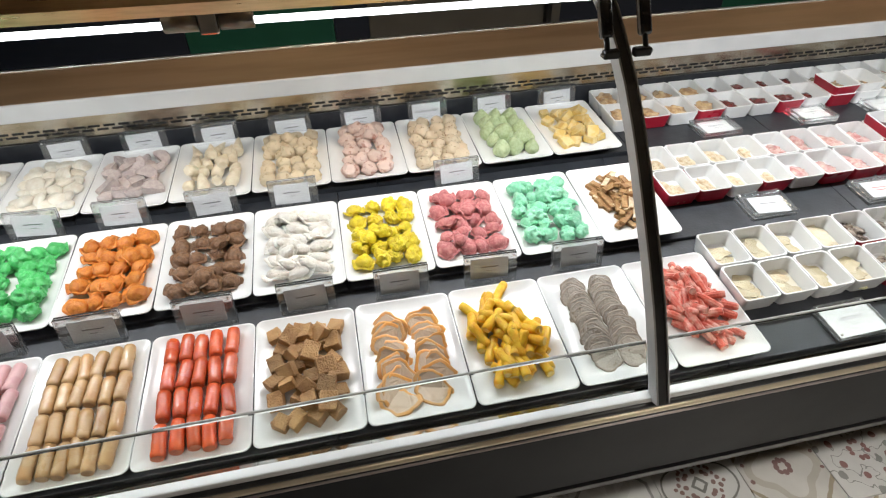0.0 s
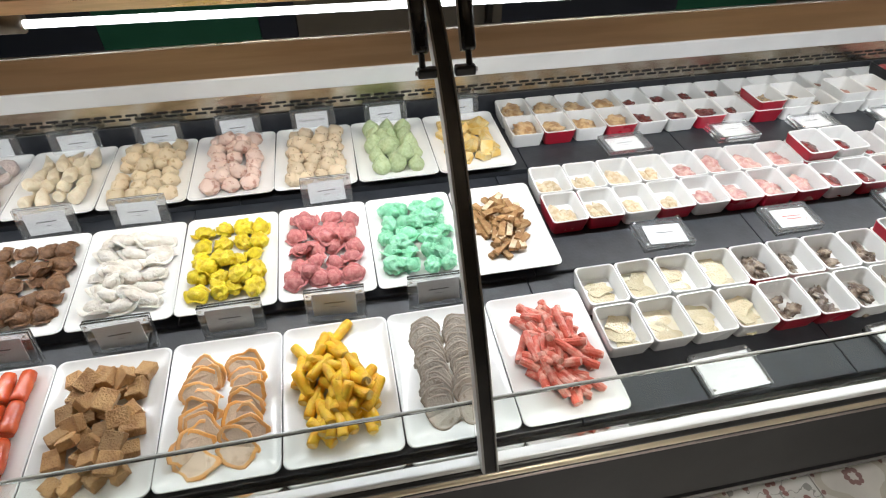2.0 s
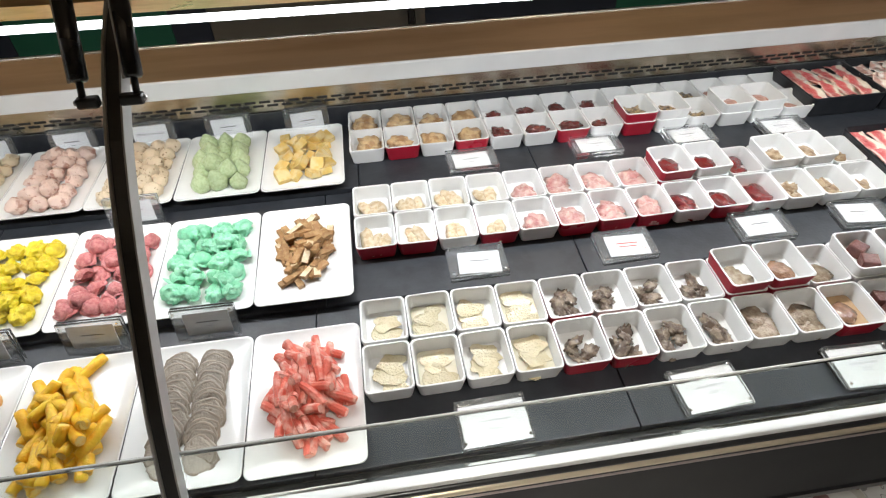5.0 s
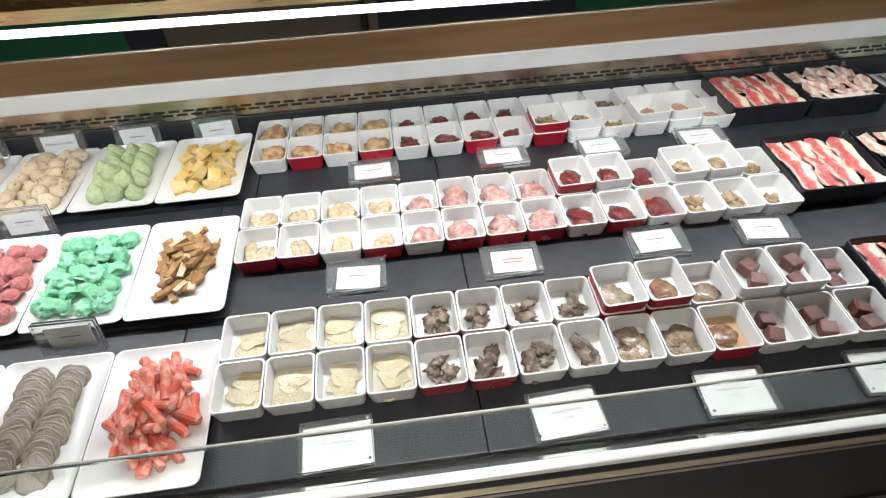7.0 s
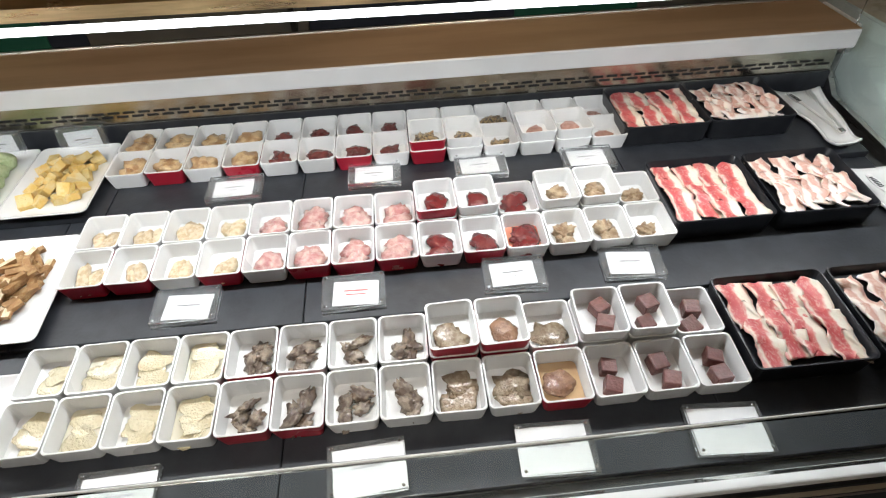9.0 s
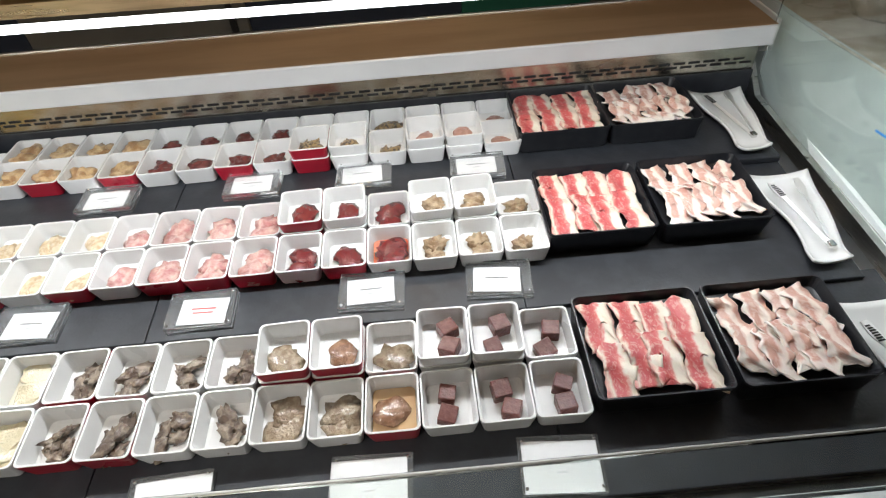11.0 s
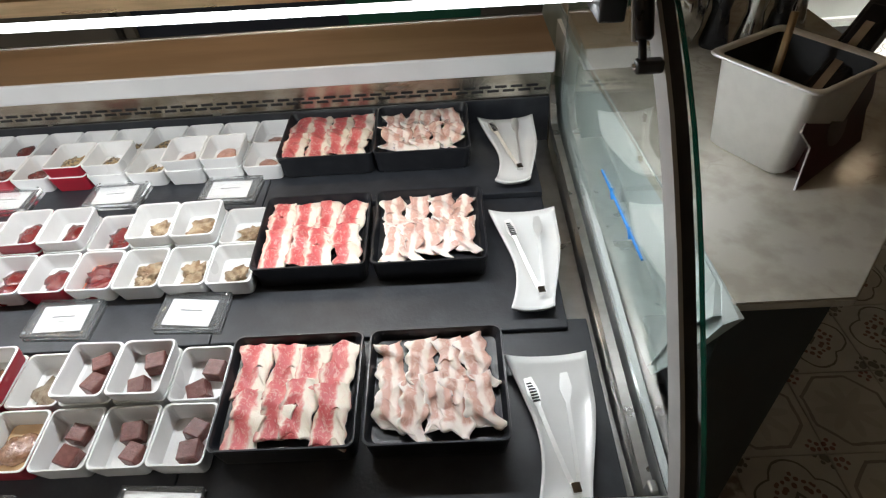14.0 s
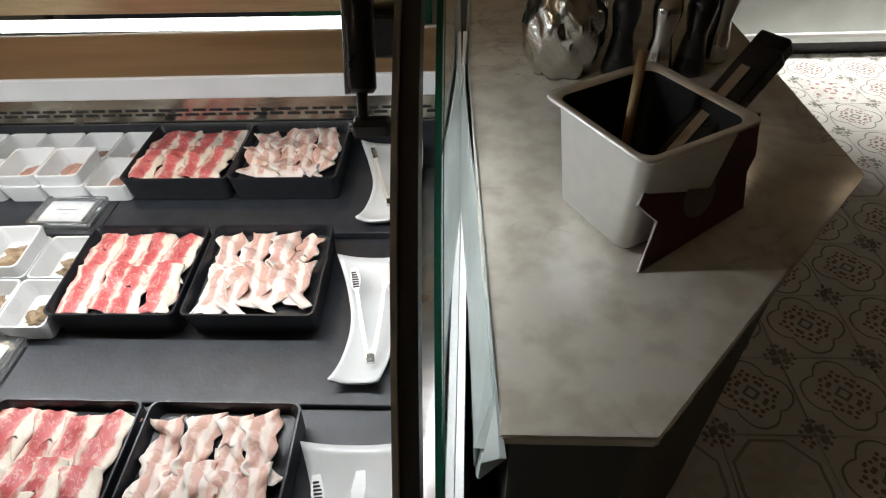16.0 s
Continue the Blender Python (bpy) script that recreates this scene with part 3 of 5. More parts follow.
def put_label(m, w=0.118, d=0.080, red=False, th=0.008, fill=(0.72, 0.70), words=""):
    e = base("label_holder", m, "thick clear acrylic label holder with a white printed card", "sign", "label holders")
    gap = 0.0022
    lo = part("back_plate", box(-w / 2, 0, 0.0, w / 2, d, th, 0.001, seg=1), ACRYLIC, e)
    hi = part("front_plate", box(-w / 2, 0, th + gap, w / 2, d, 2 * th + gap, 0.001, seg=1), ACRYLIC, e)
    lo.visible_shadow = hi.visible_shadow = False
    pw, pd = w * fill[0], d * fill[1]
    skew = pose(random.uniform(-0.004, 0.004), d / 2 + random.uniform(-0.004, 0.002), th, 0, 0, random.uniform(-4, 4))
    card = part("card", box(-pw / 2, -pd / 2, 0.0003, pw / 2, pd / 2, 0.0015), PAPER, e)
    card.matrix_local = skew
    ink = INK_RED if red else INK_FAINT if fill[0] > 0.9 else INK
    if words:
        t = bpy.data.curves.new("words", "FONT")
        t.body, t.size, t.align_x, t.align_y, t.extrude = words, 0.0105, "CENTER", "CENTER", 0.0002
        holder = new("print", t)
        flat = bpy.data.meshes.new_from_object(holder)
        bpy.data.objects.remove(holder)
        flat.materials.clear()
        flat.materials.append(ink)
        text = new("print", flat)
        text.parent, text.location = card, (0, 0.004, 0.0019)
    for k, (wd, yy, hh) in enumerate(() if words else ((0.26, 0.10, 0.055), (0.22, -0.06, 0.05)) if red else ((0.24, 0.07, 0.05), (0.08, -0.12, 0.025))):
        part("print", box(-pw * wd, pd * (yy - hh / 2), 0.0016, pw * wd, pd * (yy + hh / 2), 0.0018), ink, card)
    if red:
        part("print", rod([(pw * 0.30, -pd * 0.30, 0.0017), (pw * 0.36, -pd * 0.05, 0.0017), (pw * 0.42, -pd * 0.25, 0.0017)], 0.0006, 4), INK_RED, card)
    for sx in (-1, 1):
        for yy in (0.007, d - 0.007):
            part("screw", lathe([(0.0026, 2 * th + gap + 0.0001), (0.0026, 2 * th + gap + 0.0012), (0.0015, 2 * th + gap + 0.0018)], 8), SCREW, e).location = (sx * (w / 2 - 0.007), yy, 0)
    return e


FLAT = ((0, 0.468, 0.000, 1.5), (0, 0.837, 0.002, 2.5), (0, 1.120, 0.002, -2), (0, 1.388, 0.004, -3),
        (1, 0.505, 0.016, 0.5), (1, 0.815, 0.012, 1), (1, 1.118, 0.020, -2.5), (1, 1.348, 0.022, -3),
        (2, 0.552, 0.005, 1), (2, 0.860, 0.015, 0), (2, 1.100, 0.015, -1.5), (2, 1.345, 0.010, -3))
for tier, x, v, turn in FLAT:
    put_label(on(tier, x, v, 0.0, 0, 0, turn), red=(tier, x) == (1, 0.815), fill=(0.92, 0.88) if tier == 0 else (0.72, 0.70))
for tier, yy, zz, xs in ((0, 0.352, 0.7015, (-1.17, -0.98, -0.78, -0.585, -0.39, -0.2, -0.01)), (1, 0.672, 0.7385, (-1.17, -0.98, -0.79, -0.6, -0.2)), (2, 0.958, 0.7625, (-1.17, -0.98, -0.79, -0.60, -0.41, -0.22, -0.03, 0.165))):
    for x in xs:
        put_label(pose(x + random.uniform(-0.006, 0.006), yy, zz, 80, 0, random.uniform(-4, 4)), 0.112, 0.070, th=0.0055, words="Mushroom Ball" if (tier, x) == (2, -0.22) else "")

# ---- the stone-topped counter at the end ----
counter = base("stone_counter", pose(0, 0, 0), "small angular counter with a polished cream marble top", "counter")
TOP = [(2.131, 0.205), (2.268, 0.205), (2.625, 0.593), (2.625, 1.60), (2.098, 1.60), (2.098, 0.90), (2.114, 0.48)]
tb = prism(TOP, 2, 0.936, 0.950)
bmesh.ops.bevel(tb, geom=tb.edges[:], offset=0.002, segments=2, affect="EDGES")
part("top", tb, MARBLE, counter)
part("base", prism([(2.142, 0.225), (2.262, 0.225), (2.60, 0.61), (2.60, 1.58), (2.14, 1.58)], 2, 0.0, 0.9355), CABINET, counter, "dark cabinet under the marble")
# pale facing sheets along the side, loose and torn at the front corner
for k in range(2):
    bm = bmesh.new()
    rows = []
    for j in range(25):
        f = j / 24
        y = 0.188 + 0.010 * k + f * 1.20
        x = 2.1325 - 0.0055 * k - (0.034 * min(1.0, f / 0.62)) + 0.004 * k * math.sin(f * 9)
        curl = max(0.0, 1 - f * 14) ** 2
        low = 0.70 + 0.235 * max(0.0, 1 - f * (17 - 5 * k)) ** 0.7
        rows.append([(x - 0.0018 + curl * 0.006 * k, y, 0.9525 - 0.004 * k - curl * 0.008), (x + curl * 0.004, y, 0.9525 - 0.004 * k - curl * 0.008), (x - 0.016, y + 0.004 * k, low), (x - 0.018, y + 0.004 * k, low)])
    part("side_sheet", loft(rows, bm), SHEET_GREY, counter, "pale loose facing sheet, torn at the corner")
# steel bin with tongs
pan = base("utensil_bin", pose(2.299, 0.519, 0.9505, 0, 0, 30), "brushed stainless steel utensil bin on marble", "bin")
part("shell", tub([(0.108, 0.112, 0.0), (0.12, 0.124, 0.006), (0.140, 0.148, 0.136), (0.142, 0.150, 0.139)], 0.015, 6, True, False), STEEL_PAN, pan, smooth=True)
part("rim", tub([(0.142, 0.150, 0.139), (0.160, 0.168, 0.141), (0.163, 0.171, 0.143), (0.160, 0.168, 0.1455), (0.146, 0.154, 0.1455), (0.138, 0.146, 0.141)], 0.015, 6, False, False), STEEL_PAN, pan, "rolled bright rim", smooth=True)
# black colour stands in for the shade inside the steel bin
part("inside", tub([(0.138, 0.146, 0.141), (0.118, 0.122, 0.010), (0.106, 0.11, 0.006)], 0.015, 6, False, True), BLACK_METAL, pan, "steel inside, coloured black for its shade", smooth=True)


hold = pose(2.299, 0.519, 0.9505, 0, 0, 30)
e = base("black_tongs", hold, "black plastic tongs with steel edges leaning in the bin", "tongs")
for s in (0, 1):
    bm = box(-0.013, -0.020, 0, 0.013, 0.020, 0.240, 0.004)
    bmesh.ops.transform(bm, verts=bm.verts, matrix=pose(-0.034 + 0.034 * s, 0.016 * s - 0.030, 0.022, 0, 50, 4))
    part("arm", bm, BLACK_PLASTIC, e)
    bm = box(-0.0148, -0.004, 0.02, -0.0132, 0.008, 0.21)
    bmesh.ops.transform(bm, verts=bm.verts, matrix=pose(-0.034 + 0.034 * s, 0.016 * s - 0.030, 0.022, 0, 50, 4))
    part("edge_strip", bm, CHROME, e)
st = base("wooden_stick", hold, "slim brown wooden stick standing in the bin", "stick")
part("shaft", rod([(-0.004, 0.018, 0.012), (0.004, 0.028, 0.195)], 0.0055, 8), WOOD, st, smooth=True)

# maroon sign card against the bin
card = base("menu_card", pose(2.376, 0.470, 0.9505, 0, 0, 37) @ pose(0, 0, 0, -14), "maroon folded menu card with a grey oval emblem", "sign")
zig = [(-0.105, 0.0), (0.085, 0.0), (0.085, 0.05), (0.10, 0.065), (0.10, 0.118), (-0.078, 0.118), (-0.105, 0.085), (-0.075, 0.052)]
part("sheet", prism(zig, 1, 0.0, 0.003), MAROON, card)
part("edge", rod([(p[0], 0.0015, p[1]) for p in (zig[5], zig[6], zig[7], zig[0])], 0.0016, 6), CARD_EDGE, card)
part("emblem", loft([[(0.028 * math.cos(2 * math.pi * k / 24) - 0.005, h, 0.055 + 0.026 * math.sin(2 * math.pi * k / 24)) for k in range(24)] for h in (-0.0012, -0.0002)]), LOGO_GREY, card)
part("stand", prism([(0.004, 0.0), (0.075, 0.0), (0.004, 0.115)], 0, -0.06, 0.08), MAROON, card)


bm = lathe([(0.045, 0.0), (0.058, 0.03), (0.064, 0.07), (0.060, 0.11), (0.045, 0.15), (0.02, 0.185), (0.028, 0.21)], 28)
bmesh.ops.subdivide_edges(bm, edges=bm.edges[:], cuts=3, use_grid_fill=True)
for v in bm.verts:
    a = math.atan2(v.co.y, v.co.x)
    f = 1 + 0.16 * abs(math.sin(a * 4 + v.co.z * 38)) ** 0.7 + 0.03 * math.sin(a * 9 - v.co.z * 60) + 0.05 * noise.noise(v.co * 30)
    v.co.x *= f
    v.co.y *= f
foil = tagged(obj("foil_wrapped_jar", bm, FOIL, smooth=True), "jar wrapped in crumpled shiny silver foil", "jar")
foil.matrix_world = pose(2.262, 0.925, 0.9505)
for k, (x, y, m, h) in enumerate(((2.355, 0.90, BLACK_PLASTIC, 0.22), (2.415, 0.885, CHROME, 0.20), (2.475, 0.90, BLACK_PLASTIC, 0.24), (2.53, 0.95, CHROME, 0.21))):
    e = base("grinder", pose(x, y, 0.9505), ("black turned pepper grinder", "chrome turned salt grinder", "black turned pepper grinder", "chrome turned salt grinder")[k] + " on the counter", "grinder", "grinders")
    part("body", lathe([(0.026, 0), (0.028, 0.01), (0.022, 0.04), (0.017, 0.07), (0.024, 0.11), (0.02, 0.135)], 18), m, e, smooth=True)
    part("cap", lathe([(0.021, 0.137), (0.025, 0.15), (0.024, h - 0.03), (0.012, h - 0.012), (0.006, h)], 18), CHROME if m is BLACK_PLASTIC and k else m, e, smooth=True)
# ---- food: materials ----


def band_mat(name, bands, marble, rough=0.32, wob=0.16, sc=9.0, cap=0.0):
    """Meat strip: lean and fat bands across the strip's width, with marbling."""
    m = bpy.data.materials.new(name)
    m.use_nodes = True
    nt = m.node_tree
    b = nt.nodes["Principled BSDF"]
    b.inputs["Roughness"].default_value = rough
    b.inputs["Subsurface Weight"].default_value = 0.15
    b.inputs["Subsurface Radius"].default_value = (0.005, 0.003, 0.002)
    tc = nt.nodes.new("ShaderNodeTexCoord")
    oi = nt.nodes.new("ShaderNodeObjectInfo")
    sep = nt.nodes.new("ShaderNodeSeparateXYZ")
    nt.links.new(tc.outputs["Generated"], sep.inputs[0])
    off = nt.nodes.new("ShaderNodeVectorMath")
    off.operation = "MULTIPLY_ADD"
    nt.links.new(oi.outputs["Random"], off.inputs[0])
    off.inputs[1].default_value = (4.1, 9.3, 2.7)
    nt.links.new(tc.outputs["Generated"], off.inputs[2])
    n1 = nt.nodes.new("ShaderNodeTexNoise")
    n1.inputs["Scale"].default_value, n1.inputs["Detail"].default_value = 3.0, 5.0
    nt.links.new(off.outputs[0], n1.inputs["Vector"])
    ma = nt.nodes.new("ShaderNodeMath")
    ma.operation = "MULTIPLY_ADD"
    nt.links.new(n1.outputs[0], ma.inputs[0])
    ma.inputs[1].default_value, ma.inputs[2].default_value = 2 * wob, -wob
    add = nt.nodes.new("ShaderNodeMath")
    nt.links.new(sep.outputs[0], add.inputs[0])
    nt.links.new(ma.outputs[0], add.inputs[1])
    ramp = nt.nodes.new("ShaderNodeValToRGB")
    cr = ramp.color_ramp
    cr.elements[0].position, cr.elements[0].color = bands[0][0], (*bands[0][1], 1)
    cr.elements[1].position, cr.elements[1].color = bands[-1][0], (*bands[-1][1], 1)
    for p, c in bands[1:-1]:
        cr.elements.new(p).color = (*c, 1)
    nt.links.new(add.outputs[0], ramp.inputs[0])
    n2 = nt.nodes.new("ShaderNodeTexNoise")
    n2.inputs["Scale"].default_value, n2.inputs["Detail"].default_value = sc, 6.0
    n2.inputs["Distortion"].default_value = 1.2
    nt.links.new(off.outputs[0], n2.inputs["Vector"])
    r2 = nt.nodes.new("ShaderNodeValToRGB")
    r2.color_ramp.elements[0].position, r2.color_ramp.elements[1].position = 0.52, 0.63
    r2.color_ramp.elements[0].color, r2.color_ramp.elements[1].color = (0, 0, 0, 1), (0.42, 0.42, 0.42, 1)
    nt.links.new(n2.outputs[0], r2.inputs[0])
    mx = nt.nodes.new("ShaderNodeMix")
    mx.data_type = "RGBA"
    nt.links.new(r2.outputs[0], mx.inputs["Factor"])
    nt.links.new(ramp.outputs[0], mx.inputs["A"])
    mx.inputs["B"].default_value = (*marble, 1)
    out = mx.outputs["Result"]
    if cap:
        # the thick fat cap at one end of every slice
        far_end = nt.nodes.new("ShaderNodeMath")
        nt.links.new(sep.outputs[1], far_end.inputs[0])
        nt.links.new(ma.outputs[0], far_end.inputs[1])
        r3 = nt.nodes.new("ShaderNodeValToRGB")
        r3.color_ramp.elements[0].position, r3.color_ramp.elements[1].position = cap, cap + 0.07
        r3.color_ramp.elements[0].color, r3.color_ramp.elements[1].color = (0.9, 0.9, 0.9, 1), (0, 0, 0, 1)
        nt.links.new(far_end.outputs[0], r3.inputs[0])
        m3 = nt.nodes.new("ShaderNodeMix")
        m3.data_type = "RGBA"
        nt.links.new(r3.outputs[0], m3.inputs["Factor"])
        nt.links.new(out, m3.inputs["A"])
        m3.inputs["B"].default_value = (*bands[0][1], 1)
        out = m3.outputs["Result"]
    nt.links.new(out, b.inputs["Base Color"])
    bp = nt.nodes.new("ShaderNodeBump")
    bp.inputs["Strength"].default_value, bp.inputs["Distance"].default_value = 0.4, 0.002
    nt.links.new(n2.outputs[0], bp.inputs["Height"])
    nt.links.new(bp.outputs[0], b.inputs["Normal"])
    return m


def food(name, a, b, rough=0.42, sc=90.0, con=(0.42, 0.6), bump=0.5, bs=220.0, rnd=0.10, coat=0.0, sss=0.12):
    return mat(name, a, rough, spots=b, scale=sc * 1.8, contrast=con, bump=min(1.0, bump * 1.5), bump_scale=bs, rnd=rnd, coat=coat, sss=sss)


M_BEEF = band_mat("marbled_beef", ((0.0, (0.60, 0.20, 0.18)), (0.09, (0.66, 0.40, 0.34)), (0.14, (0.72, 0.62, 0.52)), (0.22, (0.56, 0.14, 0.13)), (0.29, (0.49, 0.075, 0.08)), (0.50, (0.54, 0.095, 0.095)), (0.58, (0.62, 0.20, 0.18)), (0.65, (0.74, 0.66, 0.55)), (0.88, (0.74, 0.66, 0.55)), (1.0, (0.62, 0.30, 0.26))), (0.70, 0.52, 0.44), 0.42, 0.21, 9)
M_PORK = band_mat("streaky_pork", ((0.0, (0.80, 0.72, 0.66)), (0.20, (0.80, 0.72, 0.66)), (0.27, (0.60, 0.36, 0.29)), (0.44, (0.55, 0.31, 0.25)), (0.50, (0.80, 0.70, 0.63)), (0.62, (0.78, 0.66, 0.59)), (0.68, (0.62, 0.37, 0.30)), (0.82, (0.60, 0.35, 0.28)), (0.89, (0.80, 0.70, 0.63)), (1.0, (0.80, 0.72, 0.66))), (0.76, 0.62, 0.54), 0.4, 0.13, 5, 0.20)
F = {
    "crab": food("crab_stick", (0.66, 0.13, 0.085), (0.78, 0.42, 0.34), 0.35, 26, (0.46, 0.64), bump=0.4),
    "crab_end": food("crab_stick_end", (0.80, 0.42, 0.34), (0.72, 0.26, 0.18), 0.45, 40),
    "grey": food("grey_sausage_slice", (0.46, 0.41, 0.35), (0.28, 0.23, 0.18), 0.5, 46, (0.60, 0.68), bump=0.3),
    "grey_rim": food("grey_sausage_rind", (0.31, 0.26, 0.21), (0.38, 0.33, 0.27), 0.45, 30, bump=0.2),
    "fry": food("yellow_stick", (0.88, 0.56, 0.03), (0.84, 0.44, 0.02), 0.4, 34, rnd=0.06, bump=0.35, sss=0.2),
    "fry_end": food("yellow_stick_end", (0.87, 0.66, 0.24), (0.87, 0.56, 0.10), 0.5, 60, bump=0.3),
    "turkey": food("roast_slice", (0.76, 0.60, 0.46), (0.56, 0.38, 0.24), 0.38, 26, (0.56, 0.74), bump=0.12),
    "turkey_rim": food("orange_rind", (0.86, 0.42, 0.11), (0.84, 0.52, 0.26), 0.36, 14, (0.42, 0.66), bump=0.12, coat=0.2),
    "cube": food("fried_tofu_skin", (0.52, 0.31, 0.135), (0.34, 0.175, 0.066), 0.5, 20, (0.40, 0.66), bump=0.7, bs=320.0, rnd=0.30),
    "cube_in": food("tofu_inside", (0.70, 0.58, 0.41), (0.60, 0.45, 0.28), 0.6, 40),
    "red": food("red_sausage", (0.72, 0.125, 0.035), (0.60, 0.085, 0.024), 0.25, 22, coat=0.35, bump=0.3, bs=90.0, rnd=0.16),
    "tan": food("tan_sausage", (0.60, 0.40, 0.20), (0.53, 0.31, 0.13), 0.28, 18, coat=0.3, bump=0.3, bs=90.0, rnd=0.16),
    "pink": food("pink_sausage", (0.66, 0.40, 0.40), (0.60, 0.33, 0.34), 0.32, 30, bump=0.2),
    "red_end": food("red_sausage_end", (0.6, 0.16, 0.07), (0.52, 0.12, 0.05), 0.5, 30),
    "tan_end": food("tan_sausage_end", (0.5, 0.33, 0.19), (0.42, 0.25, 0.13), 0.5, 30),
    "pink_end": food("pink_sausage_end", (0.6, 0.38, 0.37), (0.52, 0.3, 0.3), 0.5, 30),
    "strip": food("brown_tofu_strip", (0.30, 0.155, 0.058), (0.46, 0.285, 0.13), 0.55, 30, (0.46, 0.66)),
    "mint": food("mint_green_wrap", (0.20, 0.56, 0.33), (0.32, 0.66, 0.45), 0.35, 40, coat=0.2),
    "rose": food("rose_wrap", (0.56, 0.22, 0.21), (0.47, 0.14, 0.14), 0.42, 80),
    "yellow": food("yellow_wrap", (0.74, 0.60, 0.03), (0.62, 0.46, 0.02), 0.36, 50),
    "white": food("white_wrap", (0.80, 0.76, 0.69), (0.66, 0.60, 0.51), 0.36, 26, (0.48, 0.68), coat=0.15),
    "brown": food("brown_wrap", (0.23, 0.12, 0.06), (0.15, 0.075, 0.036), 0.45, 90),
    "orange": food("orange_wrap", (0.64, 0.23, 0.035), (0.54, 0.16, 0.02), 0.4, 70),
    "green": food("green_wrap", (0.055, 0.44, 0.105), (0.12, 0.52, 0.18), 0.35, 60, coat=0.2),
    "lemon": food("yellow_tofu", (0.70, 0.47, 0.13), (0.74, 0.58, 0.28), 0.42, 26, bump=0.6),
    "lemon_pale": food("yellow_tofu_cut", (0.76, 0.64, 0.36), (0.74, 0.52, 0.18), 0.5, 26),
    "sage": food("pale_green_ball", (0.46, 0.54, 0.31), (0.37, 0.45, 0.24), 0.5, 90),
    "speck": food("speckled_ball", (0.66, 0.53, 0.37), (0.24, 0.15, 0.08), 0.5, 60, (0.60, 0.68)),
    "blush": food("pinkish_ball", (0.70, 0.52, 0.44), (0.42, 0.22, 0.17), 0.42, 36, (0.54, 0.64)),
    "beige": food("beige_ball", (0.64, 0.52, 0.35), (0.40, 0.28, 0.15), 0.5, 50, (0.58, 0.70)),
    "cone": food("ivory_cone", (0.74, 0.66, 0.50), (0.68, 0.58, 0.42), 0.45, 40),
    "lilac": food("lilac_grey_ball", (0.54, 0.46, 0.43), (0.46, 0.38, 0.36), 0.5, 60),
    "ivory": food("ivory_fish_cake", (0.76, 0.72, 0.62), (0.70, 0.64, 0.53), 0.45, 40),
    "skin": food("pale_pork_skin", (0.68, 0.61, 0.43), (0.60, 0.52, 0.34), 0.22, 16, coat=0.35),
    "dark": food("dark_gizzard", (0.115, 0.080, 0.060), (0.31, 0.25, 0.19), 0.28, 34, (0.44, 0.62), coat=0.3),
    "lung": food("grey_offal", (0.34, 0.27, 0.185), (0.24, 0.17, 0.11), 0.18, 50, coat=0.5),
    "kidney": food("brown_kidney", (0.30, 0.165, 0.095), (0.20, 0.10, 0.055), 0.15, 40, coat=0.5),
    "blood": food("blood_curd", (0.125, 0.040, 0.033), (0.165, 0.062, 0.05), 0.32, 70, bump=0.25),
    "fat": food("pale_fat_slice", (0.68, 0.57, 0.40), (0.54, 0.40, 0.24), 0.35, 50),
    "meat": food("pink_meat_piece", (0.46, 0.19, 0.18), (0.66, 0.48, 0.42), 0.3, 34, (0.36, 0.66), coat=0.2),
    "liver": food("dark_red_liver", (0.17, 0.014, 0.013), (0.14, 0.010, 0.010), 0.14, 40, coat=0.6),
    "tripe": food("brown_tripe", (0.44, 0.33, 0.21), (0.24, 0.15, 0.08), 0.35, 28),
    "gold": food("golden_chicken", (0.62, 0.44, 0.24), (0.36, 0.20, 0.09), 0.3, 26, coat=0.3),
    "maroon": food("maroon_heart", (0.16, 0.035, 0.03), (0.10, 0.022, 0.02), 0.25, 50, coat=0.3),
    "shell": food("streaked_mussel", (0.36, 0.25, 0.12), (0.08, 0.06, 0.045), 0.3, 70, (0.46, 0.58), coat=0.3),
    "ham": food("pink_brown_slice", (0.44, 0.25, 0.20), (0.34, 0.17, 0.13), 0.3, 50),
    "juice_pale": food("pale_brine", (0.72, 0.68, 0.55), (0.66, 0.61, 0.46), 0.08, 10, bump=0.0, coat=0.5),
    "juice_tan": food("tan_brine", (0.54, 0.37, 0.21), (0.48, 0.31, 0.17), 0.08, 10, bump=0.0, coat=0.5),
    "juice_red": food("red_brine", (0.62, 0.13, 0.06), (0.68, 0.30, 0.2), 0.08, 12, bump=0.0, coat=0.5),
}

# ---- food: shapes ----


def settle(bm):
    """Stand a shape on z = 0 with a slightly flattened underside."""
    z0 = min(v.co.z for v in bm.verts)
    z1 = max(v.co.z for v in bm.verts)
    cut = z0 + 0.16 * (z1 - z0)
    for v in bm.verts:
        v.co.z = max(v.co.z, cut) - cut
    return bm


def lump(sx, sy, sz, amp=0.25, freq=1.6, seed=0.0, sub=3, ridge=0.0):
    bm = bmesh.new()
    bmesh.ops.create_icosphere(bm, subdivisions=sub, radius=1.0)
    for v in bm.verts:
        p = v.co * freq + Vector((seed * 3.7, seed * 1.3, -seed))
        f = 1 + amp * noise.noise(p) + 0.4 * amp * noise.noise(p * 2.7)
        if ridge:
            f += ridge * abs(noise.noise(p * 2.1)) - 0.3 * ridge
        v.co *= f
    for v in bm.verts:
        v.co = Vector((v.co.x * sx, v.co.y * sy, v.co.z * sz))
    return settle(bm)


